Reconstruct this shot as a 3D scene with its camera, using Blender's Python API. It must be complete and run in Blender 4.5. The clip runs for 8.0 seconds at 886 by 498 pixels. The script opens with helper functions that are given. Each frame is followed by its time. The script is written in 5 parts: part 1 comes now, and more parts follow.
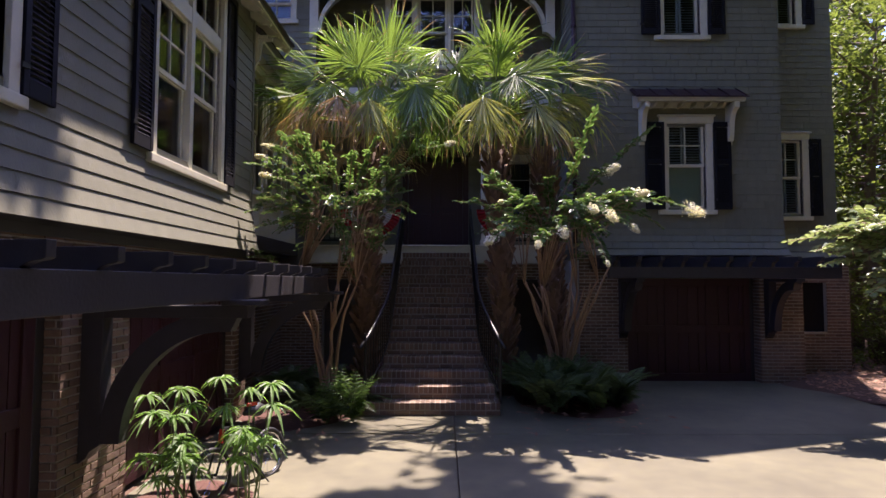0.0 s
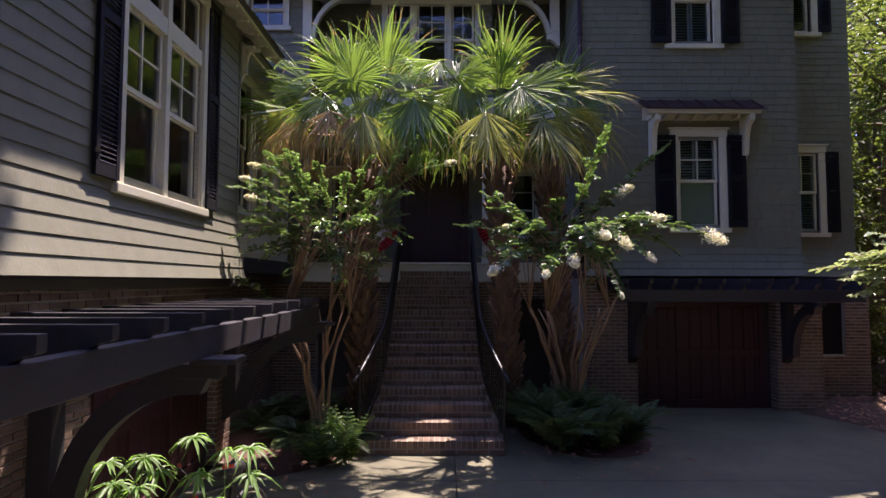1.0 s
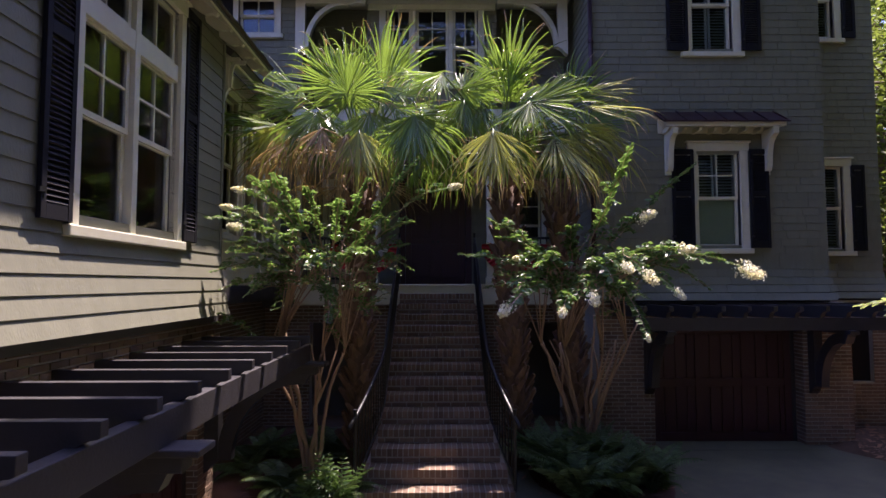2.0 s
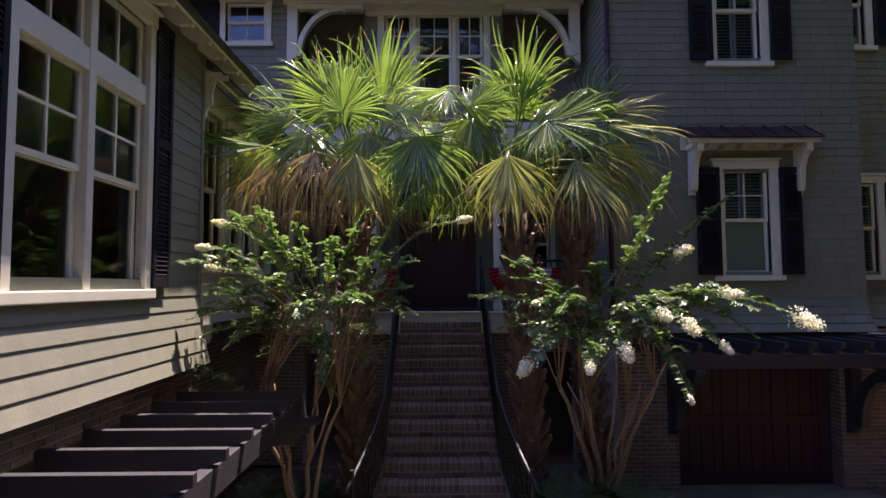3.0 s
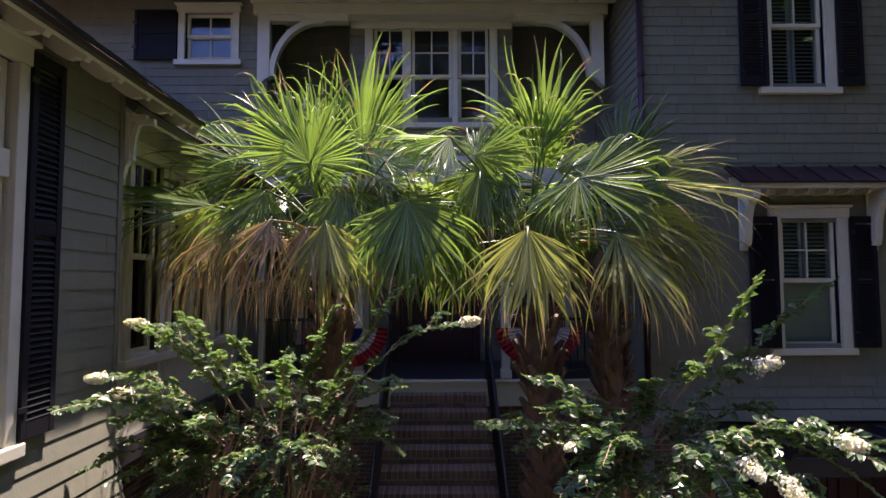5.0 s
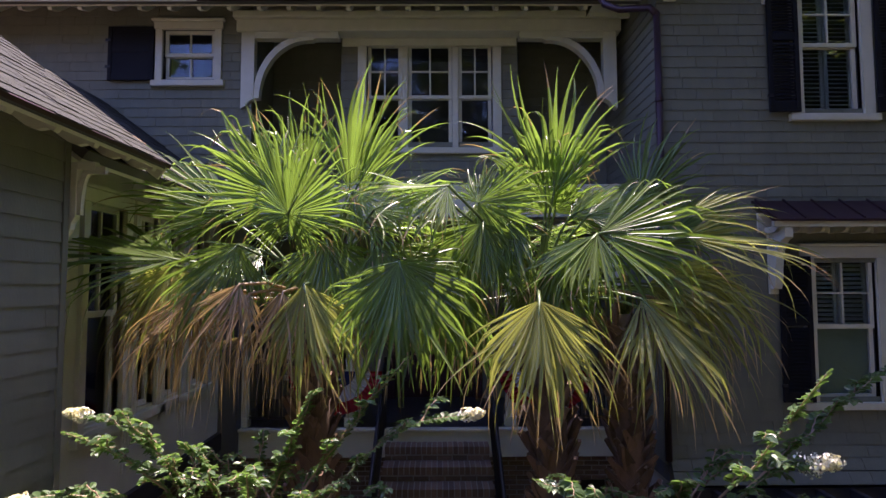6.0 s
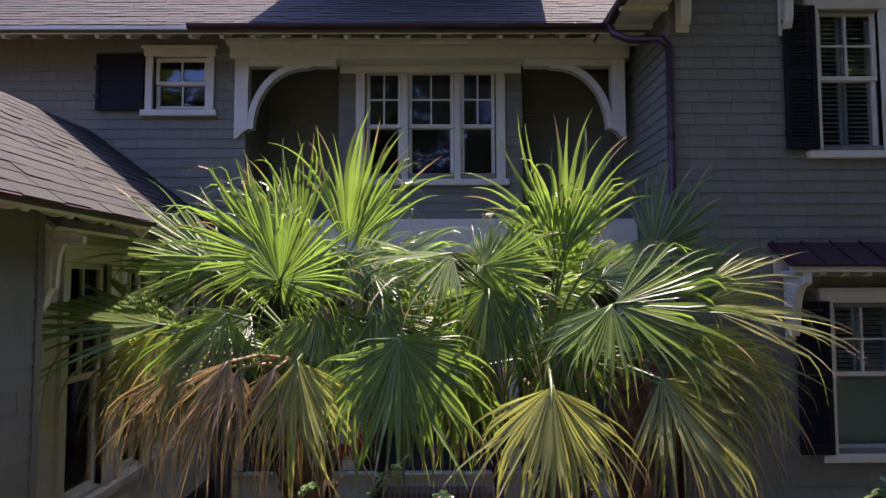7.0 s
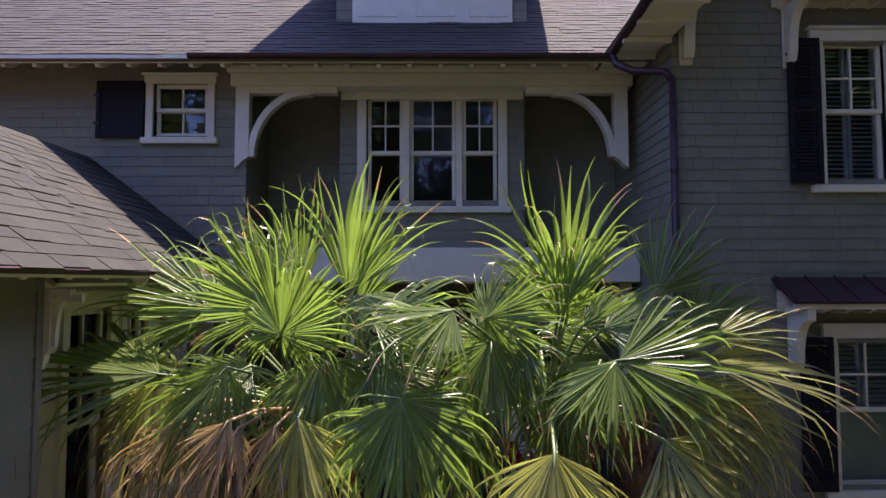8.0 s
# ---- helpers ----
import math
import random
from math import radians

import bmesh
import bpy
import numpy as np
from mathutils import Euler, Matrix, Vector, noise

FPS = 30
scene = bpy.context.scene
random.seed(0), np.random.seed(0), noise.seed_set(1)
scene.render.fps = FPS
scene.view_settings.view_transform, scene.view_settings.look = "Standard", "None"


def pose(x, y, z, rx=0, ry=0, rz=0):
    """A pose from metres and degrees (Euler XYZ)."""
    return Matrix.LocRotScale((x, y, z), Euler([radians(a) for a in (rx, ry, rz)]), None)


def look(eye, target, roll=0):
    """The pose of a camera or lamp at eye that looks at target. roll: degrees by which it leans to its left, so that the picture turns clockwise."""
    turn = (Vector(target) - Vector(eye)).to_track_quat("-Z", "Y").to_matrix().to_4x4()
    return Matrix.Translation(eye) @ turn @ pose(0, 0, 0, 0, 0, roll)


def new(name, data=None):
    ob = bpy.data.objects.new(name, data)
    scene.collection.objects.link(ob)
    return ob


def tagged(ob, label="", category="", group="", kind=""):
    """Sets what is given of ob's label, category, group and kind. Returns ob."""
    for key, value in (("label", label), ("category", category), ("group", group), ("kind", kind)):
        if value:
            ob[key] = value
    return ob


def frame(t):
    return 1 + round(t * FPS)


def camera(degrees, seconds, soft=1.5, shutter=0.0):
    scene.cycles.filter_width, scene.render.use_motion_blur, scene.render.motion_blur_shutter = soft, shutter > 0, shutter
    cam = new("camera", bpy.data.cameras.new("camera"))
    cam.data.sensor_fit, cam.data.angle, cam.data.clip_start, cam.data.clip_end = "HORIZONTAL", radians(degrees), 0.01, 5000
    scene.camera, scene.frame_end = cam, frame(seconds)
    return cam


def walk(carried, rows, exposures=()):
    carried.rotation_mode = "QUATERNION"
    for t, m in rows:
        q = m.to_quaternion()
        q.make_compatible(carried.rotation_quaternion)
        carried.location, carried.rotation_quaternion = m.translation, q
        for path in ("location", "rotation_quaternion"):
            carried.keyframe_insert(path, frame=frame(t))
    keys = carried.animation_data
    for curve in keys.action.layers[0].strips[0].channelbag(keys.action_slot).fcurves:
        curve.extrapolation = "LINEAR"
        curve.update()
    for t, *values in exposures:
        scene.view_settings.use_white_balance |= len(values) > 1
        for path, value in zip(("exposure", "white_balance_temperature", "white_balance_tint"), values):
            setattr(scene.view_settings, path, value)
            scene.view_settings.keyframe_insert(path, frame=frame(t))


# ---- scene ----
cam = camera(75.0, 8.0)
PATH = [
    (0, (0.453, -0.255, 1.973), (0.452, 1.742, 2.082), 0.1),
    (0.5, (0.443, 0.015, 2.148), (0.445, 2.012, 2.26), 0.1),
    (1, (0.439, 0.312, 2.352), (0.442, 2.308, 2.465), 0.1),
    (1.5, (0.423, 0.635, 2.551), (0.426, 2.632, 2.667), -0.0),
    (3, (0.271, 1.798, 3.237), (0.286, 3.794, 3.36), -0.3),
    (3.5, (0.252, 2.191, 3.491), (0.271, 4.187, 3.613), -0.2),
    (4, (0.272, 2.583, 3.727), (0.29, 4.58, 3.85), -0.2),
    (4.5, (0.283, 2.979, 3.964), (0.301, 4.975, 4.086), -0.2),
    (6, (0.341, 4.058, 4.766), (0.353, 6.054, 4.892), -0.2),
    (6.5, (0.331, 4.232, 5.063), (0.343, 6.228, 5.183), -0.2),
    (7, (0.318, 4.334, 5.33), (0.331, 6.331, 5.446), -0.2),
    (7.5, (0.315, 4.361, 5.579), (0.326, 6.358, 5.691), -0.1),
    (8, (0.31, 4.347, 5.748), (0.32, 6.344, 5.858), -0.1),
]
walk(cam, [(t, look(eye, target, roll)) for t, eye, target, roll in PATH], [(0, 1.84, 5250, 54)])

# ---- light ----
SUN_TO = Vector((0.155, 0.335, 1.0)).normalized()
world = bpy.data.worlds.new("sky")
scene.world = world
world.use_nodes = True
wn = world.node_tree.nodes
sky = wn.new("ShaderNodeTexSky")
sky.sky_type, sky.sun_disc = "NISHITA", False
sky.sun_elevation = math.asin(SUN_TO.z)
sky.sun_rotation = math.atan2(SUN_TO.x, SUN_TO.y)
world.node_tree.links.new(sky.outputs[0], wn["Background"].inputs[0])
wn["Background"].inputs[1].default_value = 0.118
sun = new("sun", bpy.data.lights.new("sun", "SUN"))
sun.data.energy, sun.data.angle, sun.data.color = 4.6, radians(0.53), (1.0, 0.885, 0.49)
sun.matrix_world = look(SUN_TO * 60, (0, 0, 0))

# ---- materials ----


def mat(name, col, rough=0.6, var=0.15, scale=6.0, bump=0.0, bscale=40.0, col2=None, rand=0.0, metal=0.0, stain=0.0,
        stretch=(1, 1, 1), translucent=0.0, island=0.0, spec=0.5, through_tint=(1.5, 1.5, 0.75)):
    """A surface with fine grain, a broad second colour or stain, and a shade of its own for each piece."""
    m = bpy.data.materials.new(name)
    m.use_nodes = True
    nt = m.node_tree
    n, L = nt.nodes, nt.links.new
    bsdf = n["Principled BSDF"]
    geo = n.new("ShaderNodeNewGeometry")
    mp = n.new("ShaderNodeMapping")
    mp.inputs["Scale"].default_value = stretch
    L(geo.outputs["Position"], mp.inputs[0])
    n1 = n.new("ShaderNodeTexNoise")
    n1.inputs["Scale"].default_value, n1.inputs["Detail"].default_value = scale, 5
    L(mp.outputs[0], n1.inputs["Vector"])
    n2 = n.new("ShaderNodeTexNoise")
    n2.inputs["Scale"].default_value, n2.inputs["Detail"].default_value = scale * 0.17, 3
    L(mp.outputs[0], n2.inputs["Vector"])
    c2 = col2 or tuple(c * 0.6 for c in col)
    mix = n.new("ShaderNodeMix")
    mix.data_type = "RGBA"
    mix.inputs["A"].default_value, mix.inputs["B"].default_value = (*col, 1), (*c2, 1)
    ramp = n.new("ShaderNodeMapRange")
    ramp.inputs["From Min"].default_value, ramp.inputs["From Max"].default_value = 0.38, 0.72
    ramp.inputs["To Max"].default_value = max(stain, var)
    L(n2.outputs["Fac"], ramp.inputs["Value"])
    L(ramp.outputs[0], mix.inputs["Factor"])
    value = n.new("ShaderNodeMapRange")
    value.inputs["To Min"].default_value, value.inputs["To Max"].default_value = 1 - var * 1.6, 1 + var * 1.6
    L(n1.outputs["Fac"], value.inputs["Value"])
    out = value.outputs[0]
    if rand or island:
        if rand:
            src = n.new("ShaderNodeObjectInfo").outputs["Random"]
        else:
            src = geo.outputs["Random Per Island"]
        r = n.new("ShaderNodeMapRange")
        r.inputs["To Min"].default_value, r.inputs["To Max"].default_value = 1 - (rand or island), 1 + (rand or island)
        L(src, r.inputs["Value"])
        mul = n.new("ShaderNodeMath")
        mul.operation = "MULTIPLY"
        L(out, mul.inputs[0])
        L(r.outputs[0], mul.inputs[1])
        out = mul.outputs[0]
    sc = n.new("ShaderNodeVectorMath")
    sc.operation = "SCALE"
    L(mix.outputs["Result"], sc.inputs[0])
    L(out, sc.inputs["Scale"])
    L(sc.outputs[0], bsdf.inputs["Base Color"])
    rr = n.new("ShaderNodeMapRange")
    rr.inputs["To Min"].default_value, rr.inputs["To Max"].default_value = max(0.02, rough - 0.12), min(1, rough + 0.12)
    L(n1.outputs["Fac"], rr.inputs["Value"])
    L(rr.outputs[0], bsdf.inputs["Roughness"])
    bsdf.inputs["Metallic"].default_value = metal
    bsdf.inputs["Specular IOR Level"].default_value = spec
    if bump:
        nb = n.new("ShaderNodeTexNoise")
        nb.inputs["Scale"].default_value, nb.inputs["Detail"].default_value = bscale, 4
        L(mp.outputs[0], nb.inputs["Vector"])
        b = n.new("ShaderNodeBump")
        b.inputs["Strength"].default_value, b.inputs["Distance"].default_value = bump, 0.01
        L(nb.outputs["Fac"], b.inputs["Height"])
        L(b.outputs[0], bsdf.inputs["Normal"])
    if translucent:
        tr = n.new("ShaderNodeBsdfTranslucent")
        tint = n.new("ShaderNodeVectorMath")
        tint.operation = "MULTIPLY"
        tint.inputs[1].default_value = through_tint
        L(sc.outputs[0], tint.inputs[0])
        L(tint.outputs[0], tr.inputs[0])
        ms = n.new("ShaderNodeMixShader")
        ms.inputs[0].default_value = translucent
        L(bsdf.outputs[0], ms.inputs[1])
        L(tr.outputs[0], ms.inputs[2])
        L(ms.outputs[0], n["Material Output"].inputs[0])
    return m


def glass_mat():
    m = bpy.data.materials.new("glass")
    m.use_nodes = True
    n, L = m.node_tree.nodes, m.node_tree.links.new
    tr, gl, fr, ms = (n.new("ShaderNode" + k) for k in ("BsdfTransparent", "BsdfGlossy", "Fresnel", "MixShader"))
    tr.inputs[0].default_value = (0.86, 0.9, 0.88, 1)
    gl.inputs["Roughness"].default_value = 0.015
    fr.inputs[0].default_value = 1.5
    L(fr.outputs[0], ms.inputs[0])
    L(tr.outputs[0], ms.inputs[1])
    L(gl.outputs[0], ms.inputs[2])
    L(ms.outputs[0], n["Material Output"].inputs[0])
    return m


SIDING = mat("painted_shingle", (0.180, 0.179, 0.122), 0.75, 0.12, 9, 0.35, 60, (0.138, 0.137, 0.095), rand=0.06, stretch=(1, 1, 0.35))
SIDING_J = mat("painted_shingle_far", (0.180, 0.179, 0.122), 0.75, 0.12, 9, 0.35, 60, (0.138, 0.137, 0.095), island=0.06, stretch=(1, 1, 0.35))
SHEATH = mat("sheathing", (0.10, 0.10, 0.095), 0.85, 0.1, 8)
TRIM = mat("cream_trim_paint", (0.64, 0.615, 0.465), 0.45, 0.07, 7, 0.06, 30, (0.56, 0.535, 0.41))
NAVY = mat("navy_paint", (0.009, 0.0085, 0.012), 0.7, 0.12, 8, 0.05, 40, spec=0.25)
PERGOLA = mat("dark_stained_timber", (0.034, 0.031, 0.033), 0.5, 0.2, 10, 0.2, 50, (0.05, 0.045, 0.045), stretch=(1, 1, 1))
BRICK = mat("brick", (0.185, 0.120, 0.078), 0.85, 0.22, 22, 0.5, 70, (0.26, 0.195, 0.14), rand=0.30)
BRICK_J = mat("brick_far", (0.185, 0.120, 0.078), 0.85, 0.22, 22, 0.5, 70, (0.26, 0.195, 0.14), island=0.30)
MORTAR = mat("mortar", (0.43, 0.395, 0.31), 0.9, 0.15, 20, 0.5, 90)
# Mortar of the stairs, a darker tone than on the walls.
STAIR_MORTAR = mat("darker_mortar", (0.31, 0.275, 0.22), 0.9, 0.2, 20, 0.5, 90)
CONCRETE = mat("concrete", (0.140, 0.130, 0.076), 0.85, 0.2, 5, 0.25, 90, (0.080, 0.074, 0.046), stain=0.75)
REDWOOD = mat("red_stained_wood", (0.046, 0.012, 0.016), 0.5, 0.2, 14, 0.2, 40, (0.036, 0.010, 0.012), stretch=(4, 4, 0.4))
ROOF = mat("roof_shingle", (0.0255, 0.0245, 0.0132), 0.95, 0.22, 30, 0.8, 160, (0.0195, 0.0185, 0.0105), rand=0.25)
ROOF_J = mat("roof_shingle_far", (0.0255, 0.0245, 0.0132), 0.95, 0.22, 30, 0.8, 160, (0.0195, 0.0185, 0.0105), island=0.25)
COPPER = mat("aged_copper", (0.055, 0.026, 0.028), 0.45, 0.2, 5, 0.05, 30, (0.035, 0.020, 0.022), metal=0.4)
IRON = mat("black_iron", (0.012, 0.012, 0.014), 0.4, 0.15, 12, 0.1, 60)
GLASS = glass_mat()
# Near-black wall colour that paints in the dark of unlit rooms.
ROOM = mat("dark_room_wall", (0.10, 0.09, 0.08), 0.9, 0.1, 3)
BLIND = mat("white_blind", (0.62, 0.64, 0.60), 0.6, 0.05, 6)
SHADE = mat("roller_shade", (0.42, 0.50, 0.38), 0.8, 0.06, 10)
MULCH = mat("mulch", (0.10, 0.045, 0.03), 0.95, 0.35, 30, 0.9, 60, (0.05, 0.025, 0.02))
SOIL = mat("pine_straw_ground", (0.105, 0.060, 0.036), 0.95, 0.35, 14, 0.9, 60, (0.07, 0.045, 0.026))
PALM = mat("palm_leaf", (0.140, 0.190, 0.048), 0.34, 0.22, 3, 0.0, 40, (0.106, 0.152, 0.037), translucent=0.42, island=0.32, through_tint=(2.1, 2.4, 0.80))
PALM_DRY = mat("dry_palm_leaf", (0.42, 0.30, 0.160), 0.42, 0.3, 4, 0.0, 40, (0.24, 0.150, 0.075), translucent=0.28, island=0.5)
PALM_TIP = mat("yellowing_palm_leaf", (0.265, 0.285, 0.090), 0.38, 0.25, 4, 0.0, 40, (0.29, 0.24, 0.08), translucent=0.42, island=0.25, through_tint=(2.1, 2.1, 0.85))
PETIOLE = mat("palm_stalk", (0.13, 0.19, 0.05), 0.45, 0.2, 8, col2=(0.2, 0.16, 0.07))
BOOT = mat("palm_boot", (0.19, 0.12, 0.078), 0.9, 0.3, 14, 0.7, 50, (0.10, 0.065, 0.048), rand=0.4, stretch=(1, 1, 0.4))
BARK = mat("smooth_bark", (0.36, 0.24, 0.155), 0.6, 0.25, 9, 0.2, 40, (0.22, 0.15, 0.10), stretch=(1, 1, 0.3))
LEAF = mat("myrtle_leaf", (0.095, 0.15, 0.055), 0.34, 0.25, 3, col2=(0.055, 0.105, 0.033), translucent=0.38, island=0.4, through_tint=(2.1, 2.3, 0.9))
SEDGE = mat("sedge_leaf", (0.115, 0.195, 0.045), 0.5, 0.25, 4, col2=(0.10, 0.19, 0.04), translucent=0.45, island=0.3, through_tint=(2.0, 2.2, 0.9))
# Broad leaf colour lightened to paint in the sun's sheen on the sprays.
LEAF_SUNLIT = mat("sunlit_broad_leaf", (0.26, 0.32, 0.17), 0.38, 0.2, 4, col2=(0.19, 0.26, 0.11), translucent=0.35, island=0.25)
# Tree leaf colour darkened so the trees behind reflect dimly in the windows.
LEAF_DIMMED = mat("dimmed_tree_leaf", (0.045, 0.07, 0.03), 0.5, 0.3, 0.8, col2=(0.03, 0.045, 0.02), translucent=0.2, island=0.35)
LEAF_TREE = mat("tree_leaf", (0.125, 0.165, 0.036), 0.6, 0.3, 0.8, col2=(0.07, 0.10, 0.024), translucent=0.40, island=0.35)
FERN = mat("fern_leaf", (0.10, 0.155, 0.065), 0.5, 0.25, 4, col2=(0.045, 0.08, 0.03), translucent=0.3, island=0.3)
BLOSSOM = mat("white_blossom", (0.82, 0.79, 0.67), 0.7, 0.08, 20, translucent=0.2, island=0.1)
TREE_BARK = mat("rough_bark", (0.15, 0.11, 0.085), 0.9, 0.3, 10, 0.7, 30, stretch=(1, 1, 0.3))
RUBBER = mat("black_rubber", (0.015, 0.015, 0.016), 0.6, 0.1, 20)
CHROME = mat("chrome", (0.7, 0.7, 0.72), 0.15, 0.03, 20, metal=1.0)
RED = mat("red_paint", (0.62, 0.03, 0.02), 0.35, 0.06, 10)
CLOTH_RED = mat("red_cloth", (0.42, 0.02, 0.025), 0.8, 0.12, 12)
CLOTH_WHITE = mat("white_cloth", (0.62, 0.60, 0.58), 0.8, 0.06, 12)
CLOTH_BLUE = mat("navy_cloth", (0.02, 0.035, 0.14), 0.8, 0.12, 12)
TERRACOTTA = mat("terracotta", (0.42, 0.17, 0.09), 0.8, 0.15, 12, 0.2, 60)

# ---- mesh helpers ----


class Geo:
    """Vertices and faces gathered for one mesh."""

    def __init__(self):
        self.v, self.f = [], []

    def add(self, verts, faces):
        o = len(self.v)
        self.v += [tuple(p) for p in verts]
        self.f += [tuple(o + i for i in f) for f in faces]
        return self

    def box(self, x0, x1, y0, y1, z0, z1, m=None):
        p = [Vector((x, y, z)) for x in (x0, x1) for y in (y0, y1) for z in (z0, z1)]
        if m:
            p = [m @ q for q in p]
        return self.add(p, [(0, 1, 3, 2), (4, 6, 7, 5), (0, 4, 5, 1), (2, 3, 7, 6), (0, 2, 6, 4), (1, 5, 7, 3)])

    def prism(self, pts, a, b, m=None):
        """A closed outline in (u, w), drawn out along the middle axis from a to b: u is x, w is z."""
        n = len(pts)
        v = [Vector((u, a, w)) for u, w in pts] + [Vector((u, b, w)) for u, w in pts]
        if m:
            v = [m @ q for q in v]
        return self.add(v, [tuple(range(n)), tuple(range(2 * n - 1, n - 1, -1))] + [(i, i + n, (i + 1) % n + n, (i + 1) % n) for i in range(n)])

    def tube(self, pts, radii, n=8, caps=True):
        pts = [Vector(p) for p in pts]
        rings = []
        side = None
        for i, p in enumerate(pts):
            d = (pts[min(i + 1, len(pts) - 1)] - pts[max(i - 1, 0)]).normalized()
            if side is None:
                side = d.orthogonal().normalized()
            side = (side - d * side.dot(d)).normalized()
            up = d.cross(side)
            r = radii[i] if hasattr(radii, "__len__") else radii
            rings.append([p + side * (r * math.cos(2 * math.pi * k / n)) + up * (r * math.sin(2 * math.pi * k / n)) for k in range(n)])
        v = [q for ring in rings for q in ring]
        f = [(i * n + k, i * n + (k + 1) % n, (i + 1) * n + (k + 1) % n, (i + 1) * n + k) for i in range(len(pts) - 1) for k in range(n)]
        if caps:
            f += [tuple(range(n - 1, -1, -1)), tuple(range((len(pts) - 1) * n, len(pts) * n))]
        return self.add(v, f)

    def mesh(self, name, material, smooth=False):
        me = bpy.data.meshes.new(name)
        me.from_pydata(self.v, [], self.f)
        me.materials.append(material)
        if smooth:
            me.polygons.foreach_set("use_smooth", [True] * len(me.polygons))
        me.update()
        return me


def part(name, geo, material, parent, label="", bevel=0.0, m=None, smooth=False):
    """One mesh object under a thing or a part."""
    ob = new(name, geo if isinstance(geo, bpy.types.Mesh) else geo.mesh(name, material, smooth))
    ob.parent = parent
    if m:
        ob.matrix_basis = m
    if label:
        tagged(ob, label)
    if bevel:
        b = ob.modifiers.new("bevel", "BEVEL")
        b.width, b.segments, b.limit_method, b.angle_limit = bevel, 2, "ANGLE", radians(40)
    return ob


def thing(name, label, category, m=None, group="", kind=""):
    ob = new(name)
    if m:
        ob.matrix_basis = m
    return tagged(ob, label, category, group, kind)


def solid(name, geo, material, label, category, kind="", group="", bevel=0.0, m=None, smooth=False):
    ob = part(name, geo, material, None, "", bevel, m, smooth)
    return tagged(ob, label, category, group, kind)


def panel_geo(u0, u1, z0, z1, holes, depth, y=0.0):
    """A wall slab in (x, z), from y to y + depth, with openings right through it."""
    g = Geo()
    us = sorted({u0, u1, *(min(max(h[i], u0), u1) for h in holes for i in (0, 1))})
    zs = sorted({z0, z1, *(min(max(h[i], z0), z1) for h in holes for i in (2, 3))})
    for a, b in zip(us, us[1:]):
        start = None
        for c, d in zip(zs, zs[1:]):
            hole = any(h[0] < (a + b) / 2 < h[1] and h[2] < (c + d) / 2 < h[3] for h in holes)
            if hole and start is not None:
                g.box(a, b, y, y + depth, start, c)
                start = None
            if not hole and start is None:
                start = c
        if start is not None:
            g.box(a, b, y, y + depth, start, z1)
    return g


def free_spans(u0, u1, z, holes):
    spans = [(u0, u1)]
    for h in holes:
        if h[2] < z < h[3]:
            spans = [s for a, b in spans for s in ((a, min(b, h[0])), (max(a, h[1]), b)) if s[1] - s[0] > 0.02]
    return spans


def courses(wall, m, u0, u1, z0, z1, holes, course, lengths, seed, near=None, name="shingle", flare=0.0, flare_top=0.0, bow=2.0):
    """Lapped courses of shingles on a wall whose face is y = 0 and whose outside is -y. near: the stretch whose pieces stand singly."""
    rng = random.Random(seed)
    wedge = Geo().prism([(0.002, 0), (0.998, 0), (0.998, course + 0.015), (0.002, course + 0.015)], -0.017, 0.0)
    wedge.v = [(x, (y if z < 0.01 else y * 0.25), z) for x, y, z in wedge.v]
    me = wedge.mesh(name, SIDING)
    rest = Geo()
    z, row, count = z0, 0, 0
    while z < z1 - 0.03:
        h = min(course, z1 - z)
        t = max(0.0, (flare_top - z) / (flare_top - z0)) if flare else 0.0
        t2 = max(0.0, (flare_top - z - course) / (flare_top - z0)) if flare else 0.0
        tilt = math.atan2(flare * (t ** bow - t2 ** bow), course)
        for a, b in free_spans(u0, u1, z + h * 0.5, holes):
            u = a - rng.random() * lengths[0]
            while u < b:
                e = u + rng.uniform(*lengths)
                s0, s1 = max(a, u), min(b, e)
                if s1 - s0 > 0.02:
                    q = m @ pose(s0, -flare * t ** bow, z, math.degrees(-tilt)) @ Matrix.Diagonal((s1 - s0 - 0.002, 1, h / course, 1))
                    if near and near[0] < s0 < near[1] and near[2] < z < near[3] and count < 300:
                        count += 1
                        part(name, me, None, wall, m=q)
                    else:
                        rest.add([q @ Vector(p) for p in wedge.v], wedge.f)
                u = e
        z += course
        row += 1
    if rest.v:
        tagged(part("shingle_field", rest, SIDING_J, wall), kind="stuff")
    return wall


